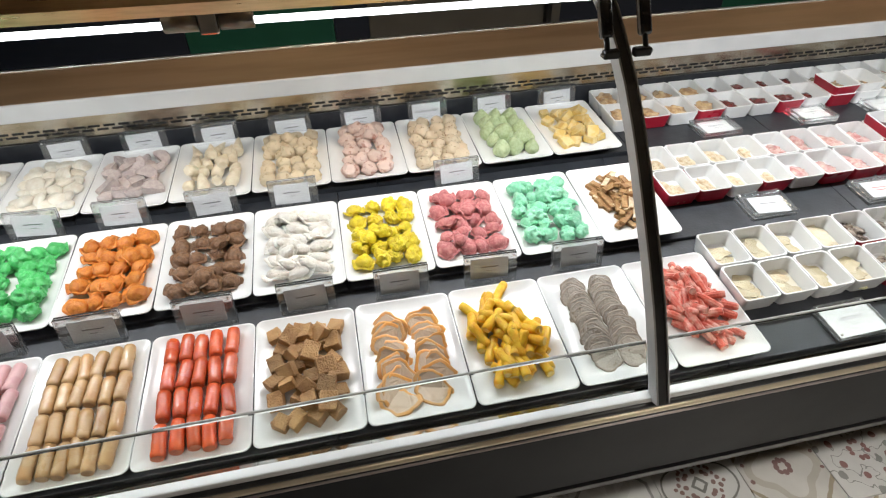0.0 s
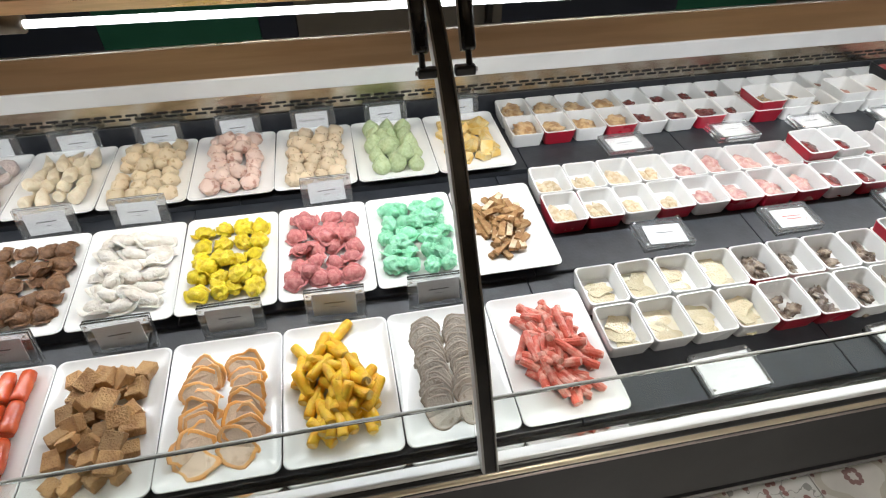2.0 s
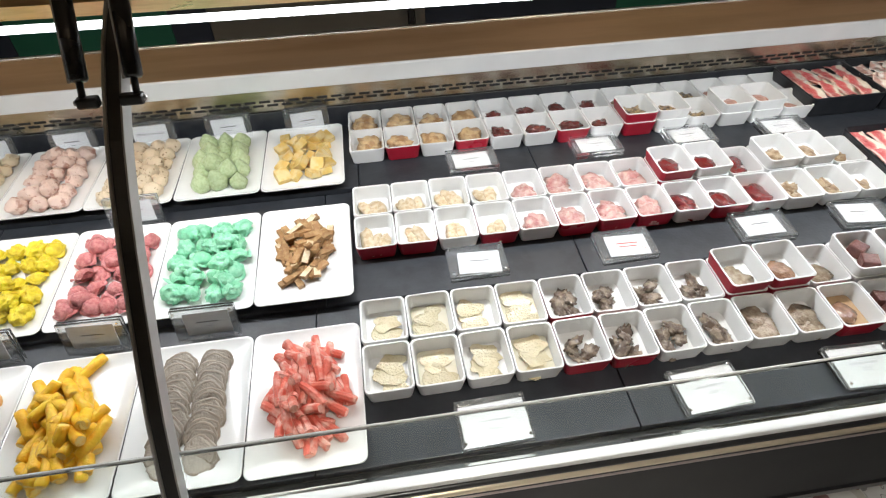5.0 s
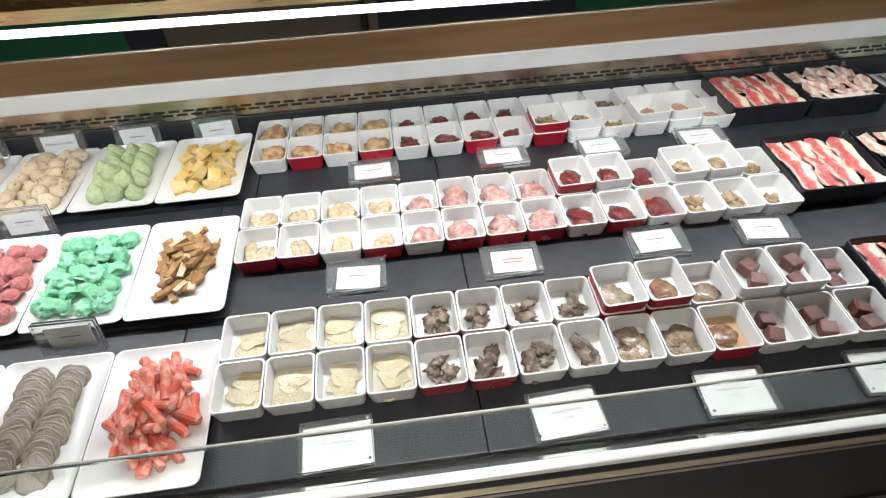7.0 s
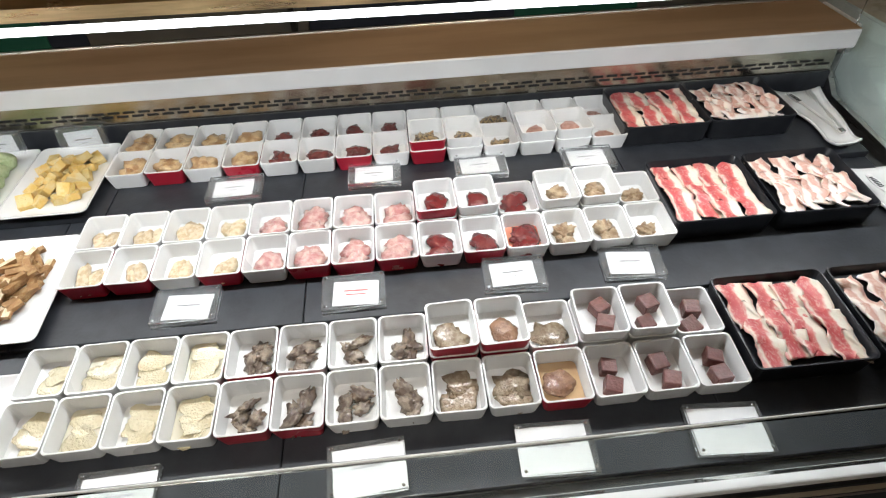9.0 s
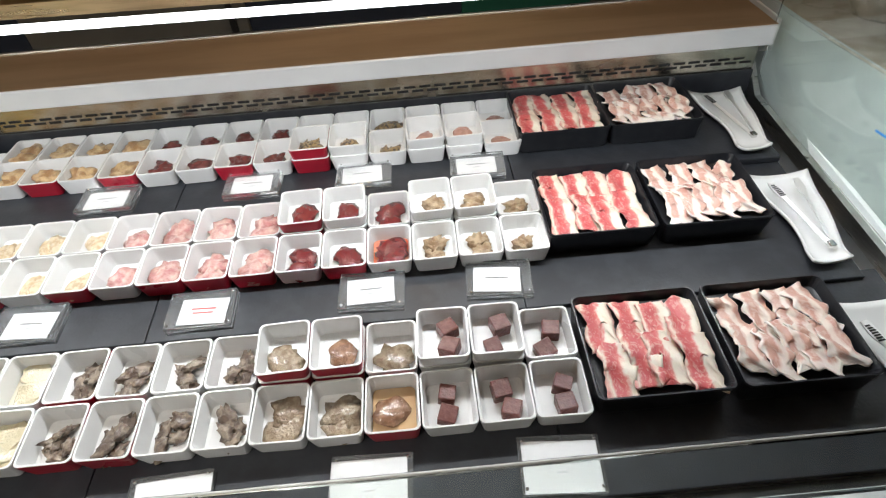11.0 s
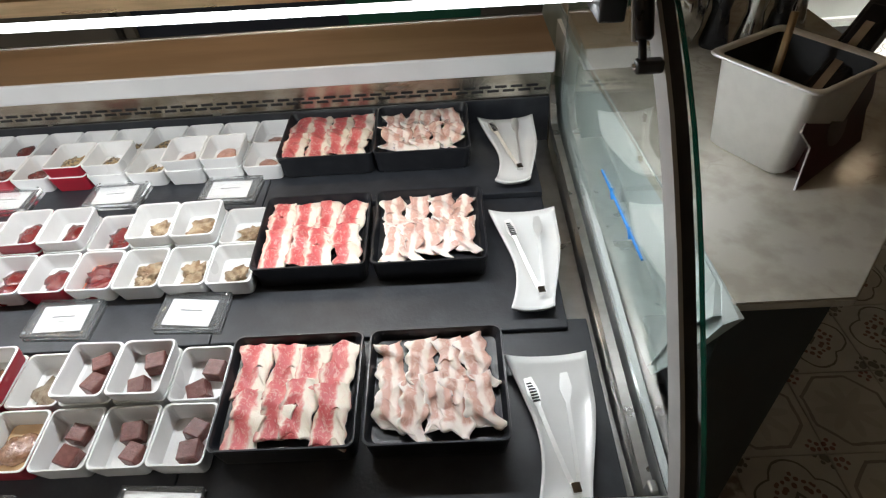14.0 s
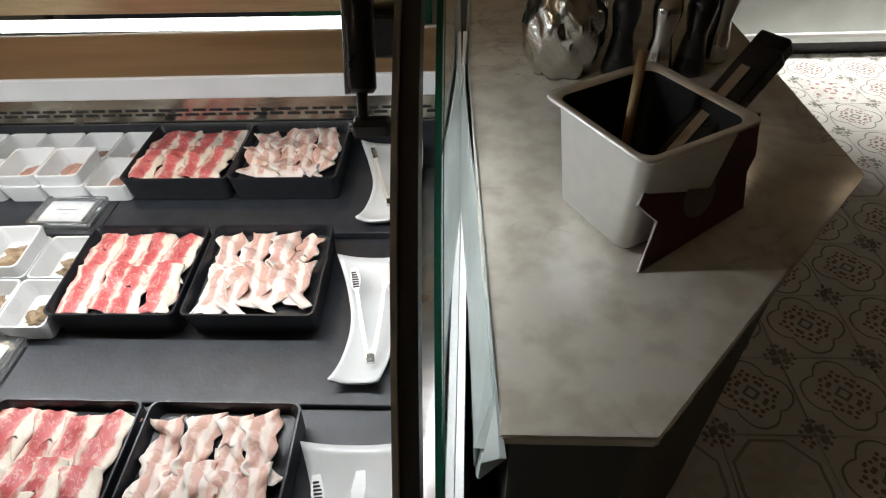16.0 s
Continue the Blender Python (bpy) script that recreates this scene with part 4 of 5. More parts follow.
def folded(r, seed, long=1.0):
    """A wrapped dumpling: a filled belly with a folded wavy brim of dough round it."""
    bm = bmesh.new()
    bmesh.ops.create_icosphere(bm, subdivisions=3, radius=1.0)
    for v in bm.verts:
        a = math.atan2(v.co.y, v.co.x)
        p = v.co * 1.7 + Vector((seed * 9.1, seed * 2.3, seed))
        f = 0.90 - 0.30 * abs(noise.noise(p * 1.5)) - 0.14 * abs(math.sin(a * 3.5 + seed * 4 + v.co.z * 2)) * max(0, v.co.z) + 0.1
        v.co = Vector((v.co.x * f, v.co.y * f * 0.85, v.co.z * 0.78 * f))
    # brim, folded up on one side
    rings = []
    n = 26
    lift = 0.5 + 0.5 * math.sin(seed * 3.1)
    for ring_r, th in ((0.55, 0.05), (0.95, 0.05), (1.22, 0.035), (1.22, -0.035), (0.95, -0.05), (0.55, -0.05)):
        pts = []
        for k in range(n):
            a = 2 * math.pi * k / n
            rr = ring_r * (1 + 0.20 * noise.noise(Vector((math.cos(a) * 1.3, math.sin(a) * 1.3, seed * 5))) * (ring_r > 0.9))
            up = 0.55 * lift * max(0, math.cos(a - seed * 2)) * max(0, ring_r - 0.5) + (0.24 if ring_r > 1 else 0.10) * math.sin(a * 4 + seed * 6)
            pts.append((rr * math.cos(a), rr * math.sin(a) * 0.88, -0.12 + up + th))
        rings.append(pts)
    loft(rings, bm, False, False)
    for v in bm.verts:
        v.co = Vector((v.co.x * r * long, v.co.y * r / long ** 0.5, v.co.z * r))
    return settle(bm)


def wrap(r, seed, long=1.0):
    """A filling twisted into a crumpled wrapper: sharp folds all over, a pinched frill and a flattened tail."""
    bm = bmesh.new()
    bmesh.ops.create_icosphere(bm, subdivisions=4, radius=1.0)
    tail = Vector((math.cos(seed * 2.9), math.sin(seed * 2.9), 0.35)).normalized()
    for v in bm.verts:
        c = v.co.copy()
        a = math.atan2(c.y, c.x)
        p = c * 1.5 + Vector((seed * 9.1, seed * 2.3, seed))
        f = 1.10 - 0.50 * abs(noise.noise(p * 0.9)) - 0.30 * abs(noise.noise(p * 1.9 + Vector((3, 7, 1)))) - 0.07 * abs(noise.noise(p * 4.6))
        if c.z > 0.45:
            f += (c.z - 0.45) * 0.22 * math.sin(a * 4 + seed * 5)
        d = c.dot(tail)
        if d > 0.72:
            f += (d - 0.72) * (0.9 + 0.5 * math.sin(seed * 7 + a * 7))
        v.co = Vector((c.x * f * long, c.y * f * 0.88 / long ** 0.5, c.z * f * 0.80)) * r
    return settle(bm)


def half_moon(r, th, seed):
    """A thick cut half of a fish ball."""
    bm = lump(r, r, r * 0.9, 0.10, 1.2, seed, 3)
    for v in bm.verts:
        v.co.y = max(v.co.y, -0.10 * r + 0.05 * r * noise.noise(v.co * 60))
        v.co.z = min(v.co.z, th)
    return settle_flat(bm)


def cone(length, r, seed):
    """A tapered squid piece, pointed at the far end."""
    pts = [(0.10 * r * noise.noise(Vector((k * 0.6, seed, 0))), (k / 9 - 0.4) * length, r * (1 - 0.35 * k / 9) + 0.004 * math.sin(k * 0.5 + seed)) for k in range(10)]
    rad = [r * (0.72, 1.0, 1.02, 0.98, 0.88, 0.76, 0.6, 0.42, 0.24, 0.06)[k] for k in range(10)]
    return settle_flat(rod(pts, rad, 12))


def peaked(r, seed):
    bm = lump(r, r * 1.05, r * 1.05, 0.10, 1.3, seed, 3, 0.08)
    top = max(v.co.z for v in bm.verts)
    for v in bm.verts:
        f = v.co.z / top
        k = 1 - 0.45 * max(0, f - 0.45) / 0.55
        v.co.x, v.co.y, v.co.z = v.co.x * k, v.co.y * k, v.co.z * (1 + 0.25 * max(0, f - 0.6))
    return bm


def stick(length, r, seed, ends=True, bend=0.3):
    """A blunt stick with pale cut ends (second material)."""
    pts = [(0.06 * r * noise.noise(Vector((k, seed, 0))) + bend * r * math.sin(k / 8 * 3.1 + seed), (k / 8 - 0.5) * length, r) for k in range(9)]
    rad = [r * (0.86 if k in (0, 8) else 1.0) * (1 + 0.1 * noise.noise(Vector((seed, k * 0.7, 4)))) for k in range(9)]
    bm = rod(pts, rad, 9 if ends else 6)
    bm.faces.ensure_lookup_table()
    if ends:
        for f in bm.faces:
            if abs(sum(v.co.y for v in f.verts) / len(f.verts)) > length * 0.49:
                f.material_index = 1
    return bm


def block(sx, sy, sz, seed, pale=False):
    bm = box(-sx / 2, -sy / 2, 0, sx / 2, sy / 2, sz, min(sx, sy, sz) * 0.07, seg=1)
    for v in bm.verts:
        v.co += Vector([0.07 * min(sx, sz) * noise.noise(v.co * 90 + Vector((seed, k * 5, 0))) for k in range(3)])
    if pale:
        for f in bm.faces:
            f.normal_update()
            if f.normal.y > 0.8 or (pale == 2 and f.normal.z > 0.8):
                f.material_index = 1
    return settle_flat(bm)


def settle_flat(bm):
    z0 = min(v.co.z for v in bm.verts)
    for v in bm.verts:
        v.co.z -= z0
    return bm


def disc_slice(rx, ry, th, seed, rind=0.87, ragged=0.20):
    """A thin sausage slice with a rind (second material)."""
    n = 20
    ring = []
    for k in range(n):
        a = 2 * math.pi * k / n
        f = 1 + ragged * (noise.noise(Vector((math.cos(a) * 1.3, math.sin(a) * 1.3, seed * 2.3))) + 0.35 * noise.noise(Vector((math.cos(a) * 4, math.sin(a) * 4, seed))))
        ring.append((rx * math.cos(a) * f, ry * math.sin(a) * f))
    bm = loft([[(x * 0.97, y * 0.97, 0) for x, y in ring], [(x, y, th * 0.3) for x, y in ring], [(x, y, th * 0.8) for x, y in ring], [(x * 0.95, y * 0.95, th) for x, y in ring], [(x * rind, y * rind, th) for x, y in ring]])
    for v in bm.verts:
        v.co.z += 0.10 * rx * noise.noise(v.co * 55 + Vector((seed, 0, 0)))
    for f in bm.faces:
        if len(f.verts) == 4:
            f.material_index = 1
    return bm


def strip_shape(w, l, seed, curl=0.006, hook=0.0):
    """A limp meat slice lying in ripples, its front end swung to one side."""
    nu, nv = 10, 30
    rows = []
    for j in range(nv + 1):
        f = j / nv
        wide = 1 + 0.30 * noise.noise(Vector((f * 2.6, seed, 1))) + hook * 8 * (0.5 - f)
        swing = hook * max(0.0, 0.5 - f) ** 1.6 * 3 + (0.48 if hook else 0.22) * w * noise.noise(Vector((f * (3.4 if hook else 2.4), seed * 2.3, 7)))
        row = []
        for i in range(nu + 1):
            g = i / nu - 0.5
            x = g * w * wide + swing + 0.07 * w * noise.noise(Vector((f * 9, seed, 3 + g * 4)))
            y = (f - 0.5) * l + 0.30 * w * noise.noise(Vector((g * 3, seed, 5 + round(f)))) - hook * 0.9 * g * (0.6 - f)
            z = curl * (0.9 + math.sin(f * 9 + seed * 3 + g * 3.2)) * (0.55 + 0.6 * noise.noise(Vector((f * 4, g * 2, seed)))) + curl * 1.2 * abs(g) * math.sin(seed * 5 + f * 6)
            row.append((x, y, z))
        rows.append(row)
    return settle_flat(sheet(rows, 0.0022))


def meshes(name, builders, mats, smooth=True):
    """Mesh data for each shape; cut ends (faces of many corners) stay flat."""
    out = []
    for bm in builders:
        o = obj(name, bm, mats)
        if smooth:
            o.data.polygons.foreach_set("use_smooth", [len(p.vertices) <= 4 for p in o.data.polygons])
        out.append(o.data)
        bpy.data.objects.remove(o)
    return out


def drop(name, me, m, label, category, group):
    o = new(name, me)
    o.matrix_world = m
    return tagged(o, label, category, group)


def heap(tier, k, name, variants, label, category, cols, rows, su, sv, layer=0, size=0.03, spin=180, sc=(0.9, 1.12), tilt=8, dv=0.0):
    """Pieces on a plate: a loose grid and a thinner layer on top."""
    cx, cv = plate_x(tier, k), PLATE_V[tier] + dv
    grp = label.split(" on ")[0] + " on one plate"
    for lay in range(2 if layer else 1):
        cc, rr = (cols, rows) if lay == 0 else (max(1, cols - 1), max(1, rows - 1))
        for j in range(rr):
            for i in range(cc):
                if lay and random.random() > layer:
                    continue
                u = (i - (cc - 1) / 2) * su + random.uniform(-0.16, 0.16) * su
                v = (j - (rr - 1) / 2) * sv + random.uniform(-0.16, 0.16) * sv
                s = random.uniform(*sc)
                m = on(tier, cx + u, cv + v, FOOD_W + lay * size * 0.62, random.uniform(-tilt, tilt) * (1 + lay), random.uniform(-tilt, tilt) * (1 + lay), random.uniform(-spin, spin)) @ Matrix.Diagonal((s, s, s, 1))
                drop(name, random.choice(variants), m, label, category, grp)


random.seed(5)
# front tier


def pile(name, variants, k, counts, half, lift, angles, label, category, group, tier=0, tilt=13, even=0.6):
    """Sticks thrown on a plate in layers that shrink upwards."""
    for lay, n in enumerate(counts):
        for q in range(n):
            a = random.uniform(0, 6.283)
            rr = random.uniform(0, 1) ** even
            m = on(tier, plate_x(tier, k) + half[0] * (1 - 0.17 * lay) * rr * math.cos(a), PLATE_V[tier] + 0.004 + half[1] * (1 - 0.17 * lay) * rr * math.sin(a), FOOD_W + lift * lay, random.uniform(-tilt, tilt) * (0.3 + lay), random.uniform(-6, 6) * lay, random.uniform(*angles))
            drop(name, variants[q % len(variants)], m, label, category, group)


V = meshes("crab_stick", [stick(0.054 + 0.004 * (s % 3), 0.0078, s) for s in range(6)], [F["crab"], F["crab_end"]], False)
pile("crab_stick", V, 0, (34, 28, 18, 8), (0.068, 0.096), 0.0105, (-25, 70), "short red and white crab stick on a white plate", "crab stick", "crab sticks")
V = meshes("sausage_slice", [disc_slice(0.0275, 0.0245, 0.0032, s) for s in range(5)], [F["grey"], F["grey_rim"]])
for col in (-1, 1):
    for j in range(17):
        m = on(0, plate_x(0, 1) + col * 0.0285 + random.uniform(-0.004, 0.004), 0.046 + j * 0.0108, FOOD_W + min(j, 1) * 0.004, random.uniform(27, 36) if j else 5, random.uniform(-6, 6), random.uniform(-25, 25))
        drop("sausage_slice", V[(j * 3 + col) % 5], m, "thin grey-brown sausage slice overlapping in a row", "sausage slice", "grey sausage slices")
V = meshes("yellow_stick", [stick(0.052 + 0.005 * (s % 4), 0.0094, s + 11) for s in range(6)], [F["fry"], F["fry_end"]])
pile("yellow_stick", V, 2, (34, 26, 13), (0.074, 0.100), 0.0125, (-45, 60), "thick yellow cheese-filled stick on a white plate", "fish stick", "yellow sticks", tilt=16)
V = meshes("roast_slice", [disc_slice(0.0350, 0.0255, 0.0035, s * 1.7 + 4, 0.80, 0.38) for s in range(7)], [F["turkey"], F["turkey_rim"]])
for col in (-1, 1):
    for j in range(11):
        m = on(0, plate_x(0, 3) + col * 0.035 + random.uniform(-0.006, 0.006) - 0.004 * (j < 2), 0.045 + j * 0.0158 + random.uniform(-0.003, 0.003), FOOD_W + min(j, 1) * 0.005, random.uniform(24, 44) if j else 3, random.uniform(-18, 18), random.uniform(-40, 35))
        drop("roast_slice", V[(j * 5 + col) % 7], m, "pale roast slice with orange rind overlapping in a row", "meat slice", "roast slices")
V = meshes("fried_tofu", [block(0.031 + 0.003 * (s % 2), 0.028, 0.0175, s, 1 if s in (2, 5) else 0) for s in range(7)], [F["cube"], F["cube_in"]], False)
heap(0, 4, "fried_tofu", V, "brown fried tofu cube on a white plate", "tofu", 4, 6, 0.034, 0.036, 0.85, 0.020, 180, tilt=20, sc=(0.85, 1.1))
for key, k, n, lab in (("red", 5, 5, "glossy red cocktail sausage in clear film on a white plate"), ("tan", 6, 6, "glossy tan cocktail sausage in clear film on a white plate"), ("pink", 7, 6, "pink cocktail sausage on a white plate"), ("pink", 8, 6, "pink cocktail sausage on a white plate")):
    V = meshes("sausage", [stick(0.0555, 0.0112 if n == 6 else 0.0122, s + 5 * n, True, 0.07) for s in range(5)], [F[key], F[key + "_end"]])
    for j in range(4):
        lean = random.uniform(-3, 3)
        for i in range(n):
            m = on(0, plate_x(0, k) + (i - (n - 1) / 2) * (0.0238 if n == 6 else 0.0268) + random.uniform(-0.002, 0.002), 0.043 + j * 0.0580 + random.uniform(-0.005, 0.005), FOOD_W, random.uniform(-2, 2), 0, lean + random.uniform(-5, 5))
            drop("sausage", V[(i + j * 2) % 5], m, lab, "sausage", key + " sausages")
# middle tier
V = meshes("tofu_strip", [block(0.0135, 0.048 + 0.004 * (s % 3), 0.0085, s + 20, 2 if s == 3 else 0) for s in range(6)], [F["strip"], F["cube_in"]], False)
pile("tofu_strip", V, 0, (26, 22, 16, 8), (0.056, 0.092), 0.0078, (-70, 35), "browned tofu strip on a white plate", "tofu", "tofu strips", 1, 9)
for k, key, r, lab in ((1, "mint", 0.0225, "mint green crumpled dumpling"), (2, "rose", 0.0215, "rose red folded dumpling"), (3, "yellow", 0.0215, "bright yellow crumpled dumpling"), (4, "white", 0.0215, "white folded fish dumpling"), (5, "brown", 0.0215, "dark brown folded dumpling"), (6, "orange", 0.022, "orange folded dumpling"), (7, "green", 0.0225, "green crumpled dumpling"), (8, "white", 0.0215, "white folded fish dumpling")):
    long = 1.35 if key == "white" else 1.0
    V = meshes("dumpling", [(wrap if key in ("mint", "green", "yellow") and s % 3 else folded)(r * (1.0 if key in ("mint", "green", "yellow") and s % 3 else 0.93), s * 1.37 + k * 0.7, long) for s in range(7)], [F[key]])
    heap(1, k, "dumpling", V, lab + " on a white plate", "dumpling", 3 if key == "white" else 4, 6 if key == "white" else 5, 0.046 if key == "white" else 0.0365, 0.033 if key == "white" else 0.0425, 0.35, 0.022, spin=20 if key == "white" else 180, sc=(0.88, 1.12), tilt=22)
# back tier
V = meshes("tofu_chunk", [block(0.031, 0.033, 0.018, s + 40) for s in range(3)], [F["lemon"]], False) + meshes("tofu_chunk", [prism([(-0.019, -0.014), (0.021, -0.010), (-0.004, 0.022)], 2, 0.0, 0.016)], [F["lemon_pale"]], False)
heap(2, 0, "tofu_chunk", V, "yellow fried tofu chunk on a white plate", "tofu", 4, 5, 0.034, 0.038, 0.7, 0.020, tilt=24, sc=(0.75, 1.05))
for k, key, r, amp, lab in ((1, "sage", 0.0205, 0.16, "pale green vegetable ball"), (2, "speck", 0.0165, 0.22, "speckled beige mushroom ball"), (3, "blush", 0.0180, 0.26, "pinkish lobster ball"), (4, "beige", 0.0165, 0.22, "beige stuffed ball with dark specks")):
    V = meshes("fish_ball", [peaked(r * 1.1, s + 3) if key == "sage" else lump(r * 1.12, r * 1.18, r * 0.95, amp, 1.6, s + k, 3, 0.22) for s in range(6)], [F[key]])
    heap(2, k, "fish_ball", V, lab + " on a white plate", "food ball", 3 if key in ("sage", "blush") else 4, 5 if key == "sage" else 6, 0.041 if key in ("sage", "blush") else 0.0335, 0.042 if key == "sage" else 0.037, 0.4, 0.024, tilt=9, sc=(0.86, 1.12))
V = meshes("fish_slice", [lump(0.0215, 0.020, 0.0095, 0.14, 1.1, s + 4, 3) for s in range(5)], [F["ivory"]])
for k in (7, 8):
    heap(2, k, "fish_slice", V, "ivory round fish cake on a white plate", "fish cake", 4, 6, 0.034, 0.034, 0.6, 0.014, tilt=20, sc=(0.8, 1.15))
V = meshes("squid_cone", [cone(0.062, 0.0135, s + 0.4) for s in range(5)], [F["cone"]])
heap(2, 5, "squid_cone", V, "ivory pointed squid piece on a white plate", "seafood", 4, 4, 0.033, 0.046, 0.55, 0.022, 22, tilt=16)
V = meshes("half_ball", [half_moon(0.023, 0.020, s + 71) for s in range(5)], [F["lilac"]])
heap(2, 6, "half_ball", V, "lilac-grey halved fish ball on a white plate", "food ball", 4, 5, 0.033, 0.037, 0.55, 0.020, tilt=24)

# bowls
KINDS_OF_FOOD = {
    "skin": [settle_flat(disc_slice(0.029, 0.022, 0.0025, s * 3.1 + 90, 0.9, 0.62)) for s in range(6)],
    "dark": [lump(0.0125, 0.0215, 0.0062, 0.66, 1.9, s + 8, 3, 0.60) for s in range(8)],
    "lung": [lump(0.0265, 0.0325, 0.0062, 0.50, 1.8, s + 16, 3, 0.36) for s in range(4)],
    "kidney": [lump(0.028, 0.024, 0.0065, 0.35, 1.5, s + 20, 3) for s in range(3)],
    "blood": [block(0.027, 0.027, 0.022, s + 80) for s in range(3)],
    "fat": [lump(0.0150, 0.0345, 0.0085, 0.40, 1.9, s + 24, 3, 0.30) for s in range(5)],
    "meat": [lump(0.0270, 0.0310, 0.0115, 0.48, 2.2, s + 30, 3, 0.42) for s in range(5)],
    "liver": [lump(0.0283, 0.0246, 0.0100, 0.48, 1.8, s + 36, 3, 0.24) for s in range(4)],
    "tripe": [lump(0.0201, 0.0224, 0.0090, 0.64, 2.8, s + 42, 3, 0.54) for s in range(4)],
    "gold": [lump(0.0300, 0.0320, 0.0160, 0.44, 2.1, s + 48, 3, 0.48) for s in range(5)],
    "maroon": [lump(0.0212, 0.0269, 0.0130, 0.48, 2.0, s + 54, 3, 0.42) for s in range(4)],
    "shell": [lump(0.0130, 0.0269, 0.0090, 0.44, 2.2, s + 60, 3, 0.36) for s in range(4)],
    "ham": [lump(0.022, 0.021, 0.008, 0.3, 1.5, s + 66, 3, 0.2) for s in range(4)],
}
LOOK = {"skin": "pale glossy pork skin", "dark": "dark wrinkled gizzard", "lung": "grey-brown offal slice", "kidney": "glossy brown kidney", "blood": "dark red blood curd cube", "fat": "pale ivory fat slice", "meat": "pink and white raw meat piece", "liver": "dark red raw liver", "tripe": "curled brown tripe", "gold": "golden chicken piece", "maroon": "dark maroon heart", "shell": "streaked black and tan mussel", "ham": "pinkish brown meat slice"}
BITS = {k: meshes(k + "_piece", v, [F[k]], k != "blood") for k, v in KINDS_OF_FOOD.items()}
juice = meshes("brine", [prism(outline(BW - 0.0165, BD - 0.0165, 0.009, 4), 2, 0.0, 0.0052)], [F["juice_pale"]], False)[0]
juices = {}
for kk in ("juice_pale", "juice_tan", "juice_red"):
    me = juice.copy()
    me.materials.clear()
    me.materials.append(F[kk])
    juices[kk] = me
PLAN = ((("skin",) * 4 + ("dark",) * 4 + ("lung", "lung", "kidney") + ("blood",) * 3, ("skin",) * 4 + ("dark",) * 4 + ("lung", "kidney", "lung") + ("blood",) * 3),
        (("fat",) * 4 + ("meat",) * 4 + ("liver",) * 3 + ("tripe",) * 3, ("fat",) * 4 + ("meat",) * 4 + ("liver",) * 3 + ("tripe",) * 3),
        (("gold",) * 4 + ("maroon",) * 4 + ("shell",) * 3 + ("ham",) * 3, ("gold",) * 4 + ("maroon",) * 4 + ("shell",) * 3 + ("ham",) * 3))
COUNT = {"skin": (2, 3), "dark": (4, 5), "lung": (1, 2), "kidney": (1, 1), "blood": (2, 2), "fat": (2, 3), "meat": (1, 2), "liver": (1, 2), "tripe": (1, 2), "gold": (1, 2), "maroon": (1, 2), "shell": (2, 3), "ham": (1, 1)}
random.seed(11)
for tier in range(3):
    for row in range(2):
        for c in range(14):
            what = PLAN[tier][row][c]
            lift = LIFT if c in RAISED[tier][row] else 0.0
            x, v = BOWL_X0 + COL * c, ROW_V[tier][row]
            h = lift + 0.0042 + (0.004 if tier == 2 else 0.0)
            soak = "juice_pale" if what == "skin" and (row, c) in ((0, 1), (0, 3), (1, 1), (1, 3)) else None
            if (tier, row, c) == (0, 0, 10):
                soak = "juice_tan"
            if (tier, row, c) == (1, 0, 10):
                soak = "juice_red"
            if soak:
                drop("brine", juices[soak], on(tier, x, v, h), "shallow " + soak[6:] + " brine in a small bowl", "liquid", "")
                h += 0.0035
            cnt = random.randint(*COUNT[what])
            for q in range(cnt):
                if what == "blood":
                    du, dv = random.uniform(-0.012, 0.012), (q - 0.5) * 0.034 + random.uniform(-0.003, 0.003)
                elif what == "dark":
                    du, dv = random.uniform(-0.015, 0.015), (q - (cnt - 1) / 2) * 0.012 - 0.004
                elif what in ("fat", "shell"):
                    du, dv = (q - (cnt - 1) / 2) * 0.015, random.uniform(-0.010, 0.006)
                else:
                    du, dv = random.uniform(-0.006, 0.006), (q - (cnt - 1) / 2) * 0.024 + random.uniform(-0.008, 0.004)
                spin = random.uniform(-30, 30) if what in ("blood", "fat", "skin") else random.uniform(-180, 180) if what not in ("dark", "shell") else random.uniform(-75, 75)
                s = random.uniform(0.86, 1.04) * (1.1 if what == "blood" else 1.0)
                m = on(tier, x + du, v - 0.001 + dv, h + (0.005 if what == "dark" and q % 2 else 0.002 * q if what == "skin" else 0), random.uniform(-8, 8) * (3 if what == "dark" else 1), random.uniform(-8, 8) * (3 if what == "dark" else 1), spin) @ Matrix.Diagonal((s, s, s, 1))
                drop(what + "_piece", random.choice(BITS[what]), m, LOOK[what] + " in a small bowl", "meat", LOOK[what] + " pieces")

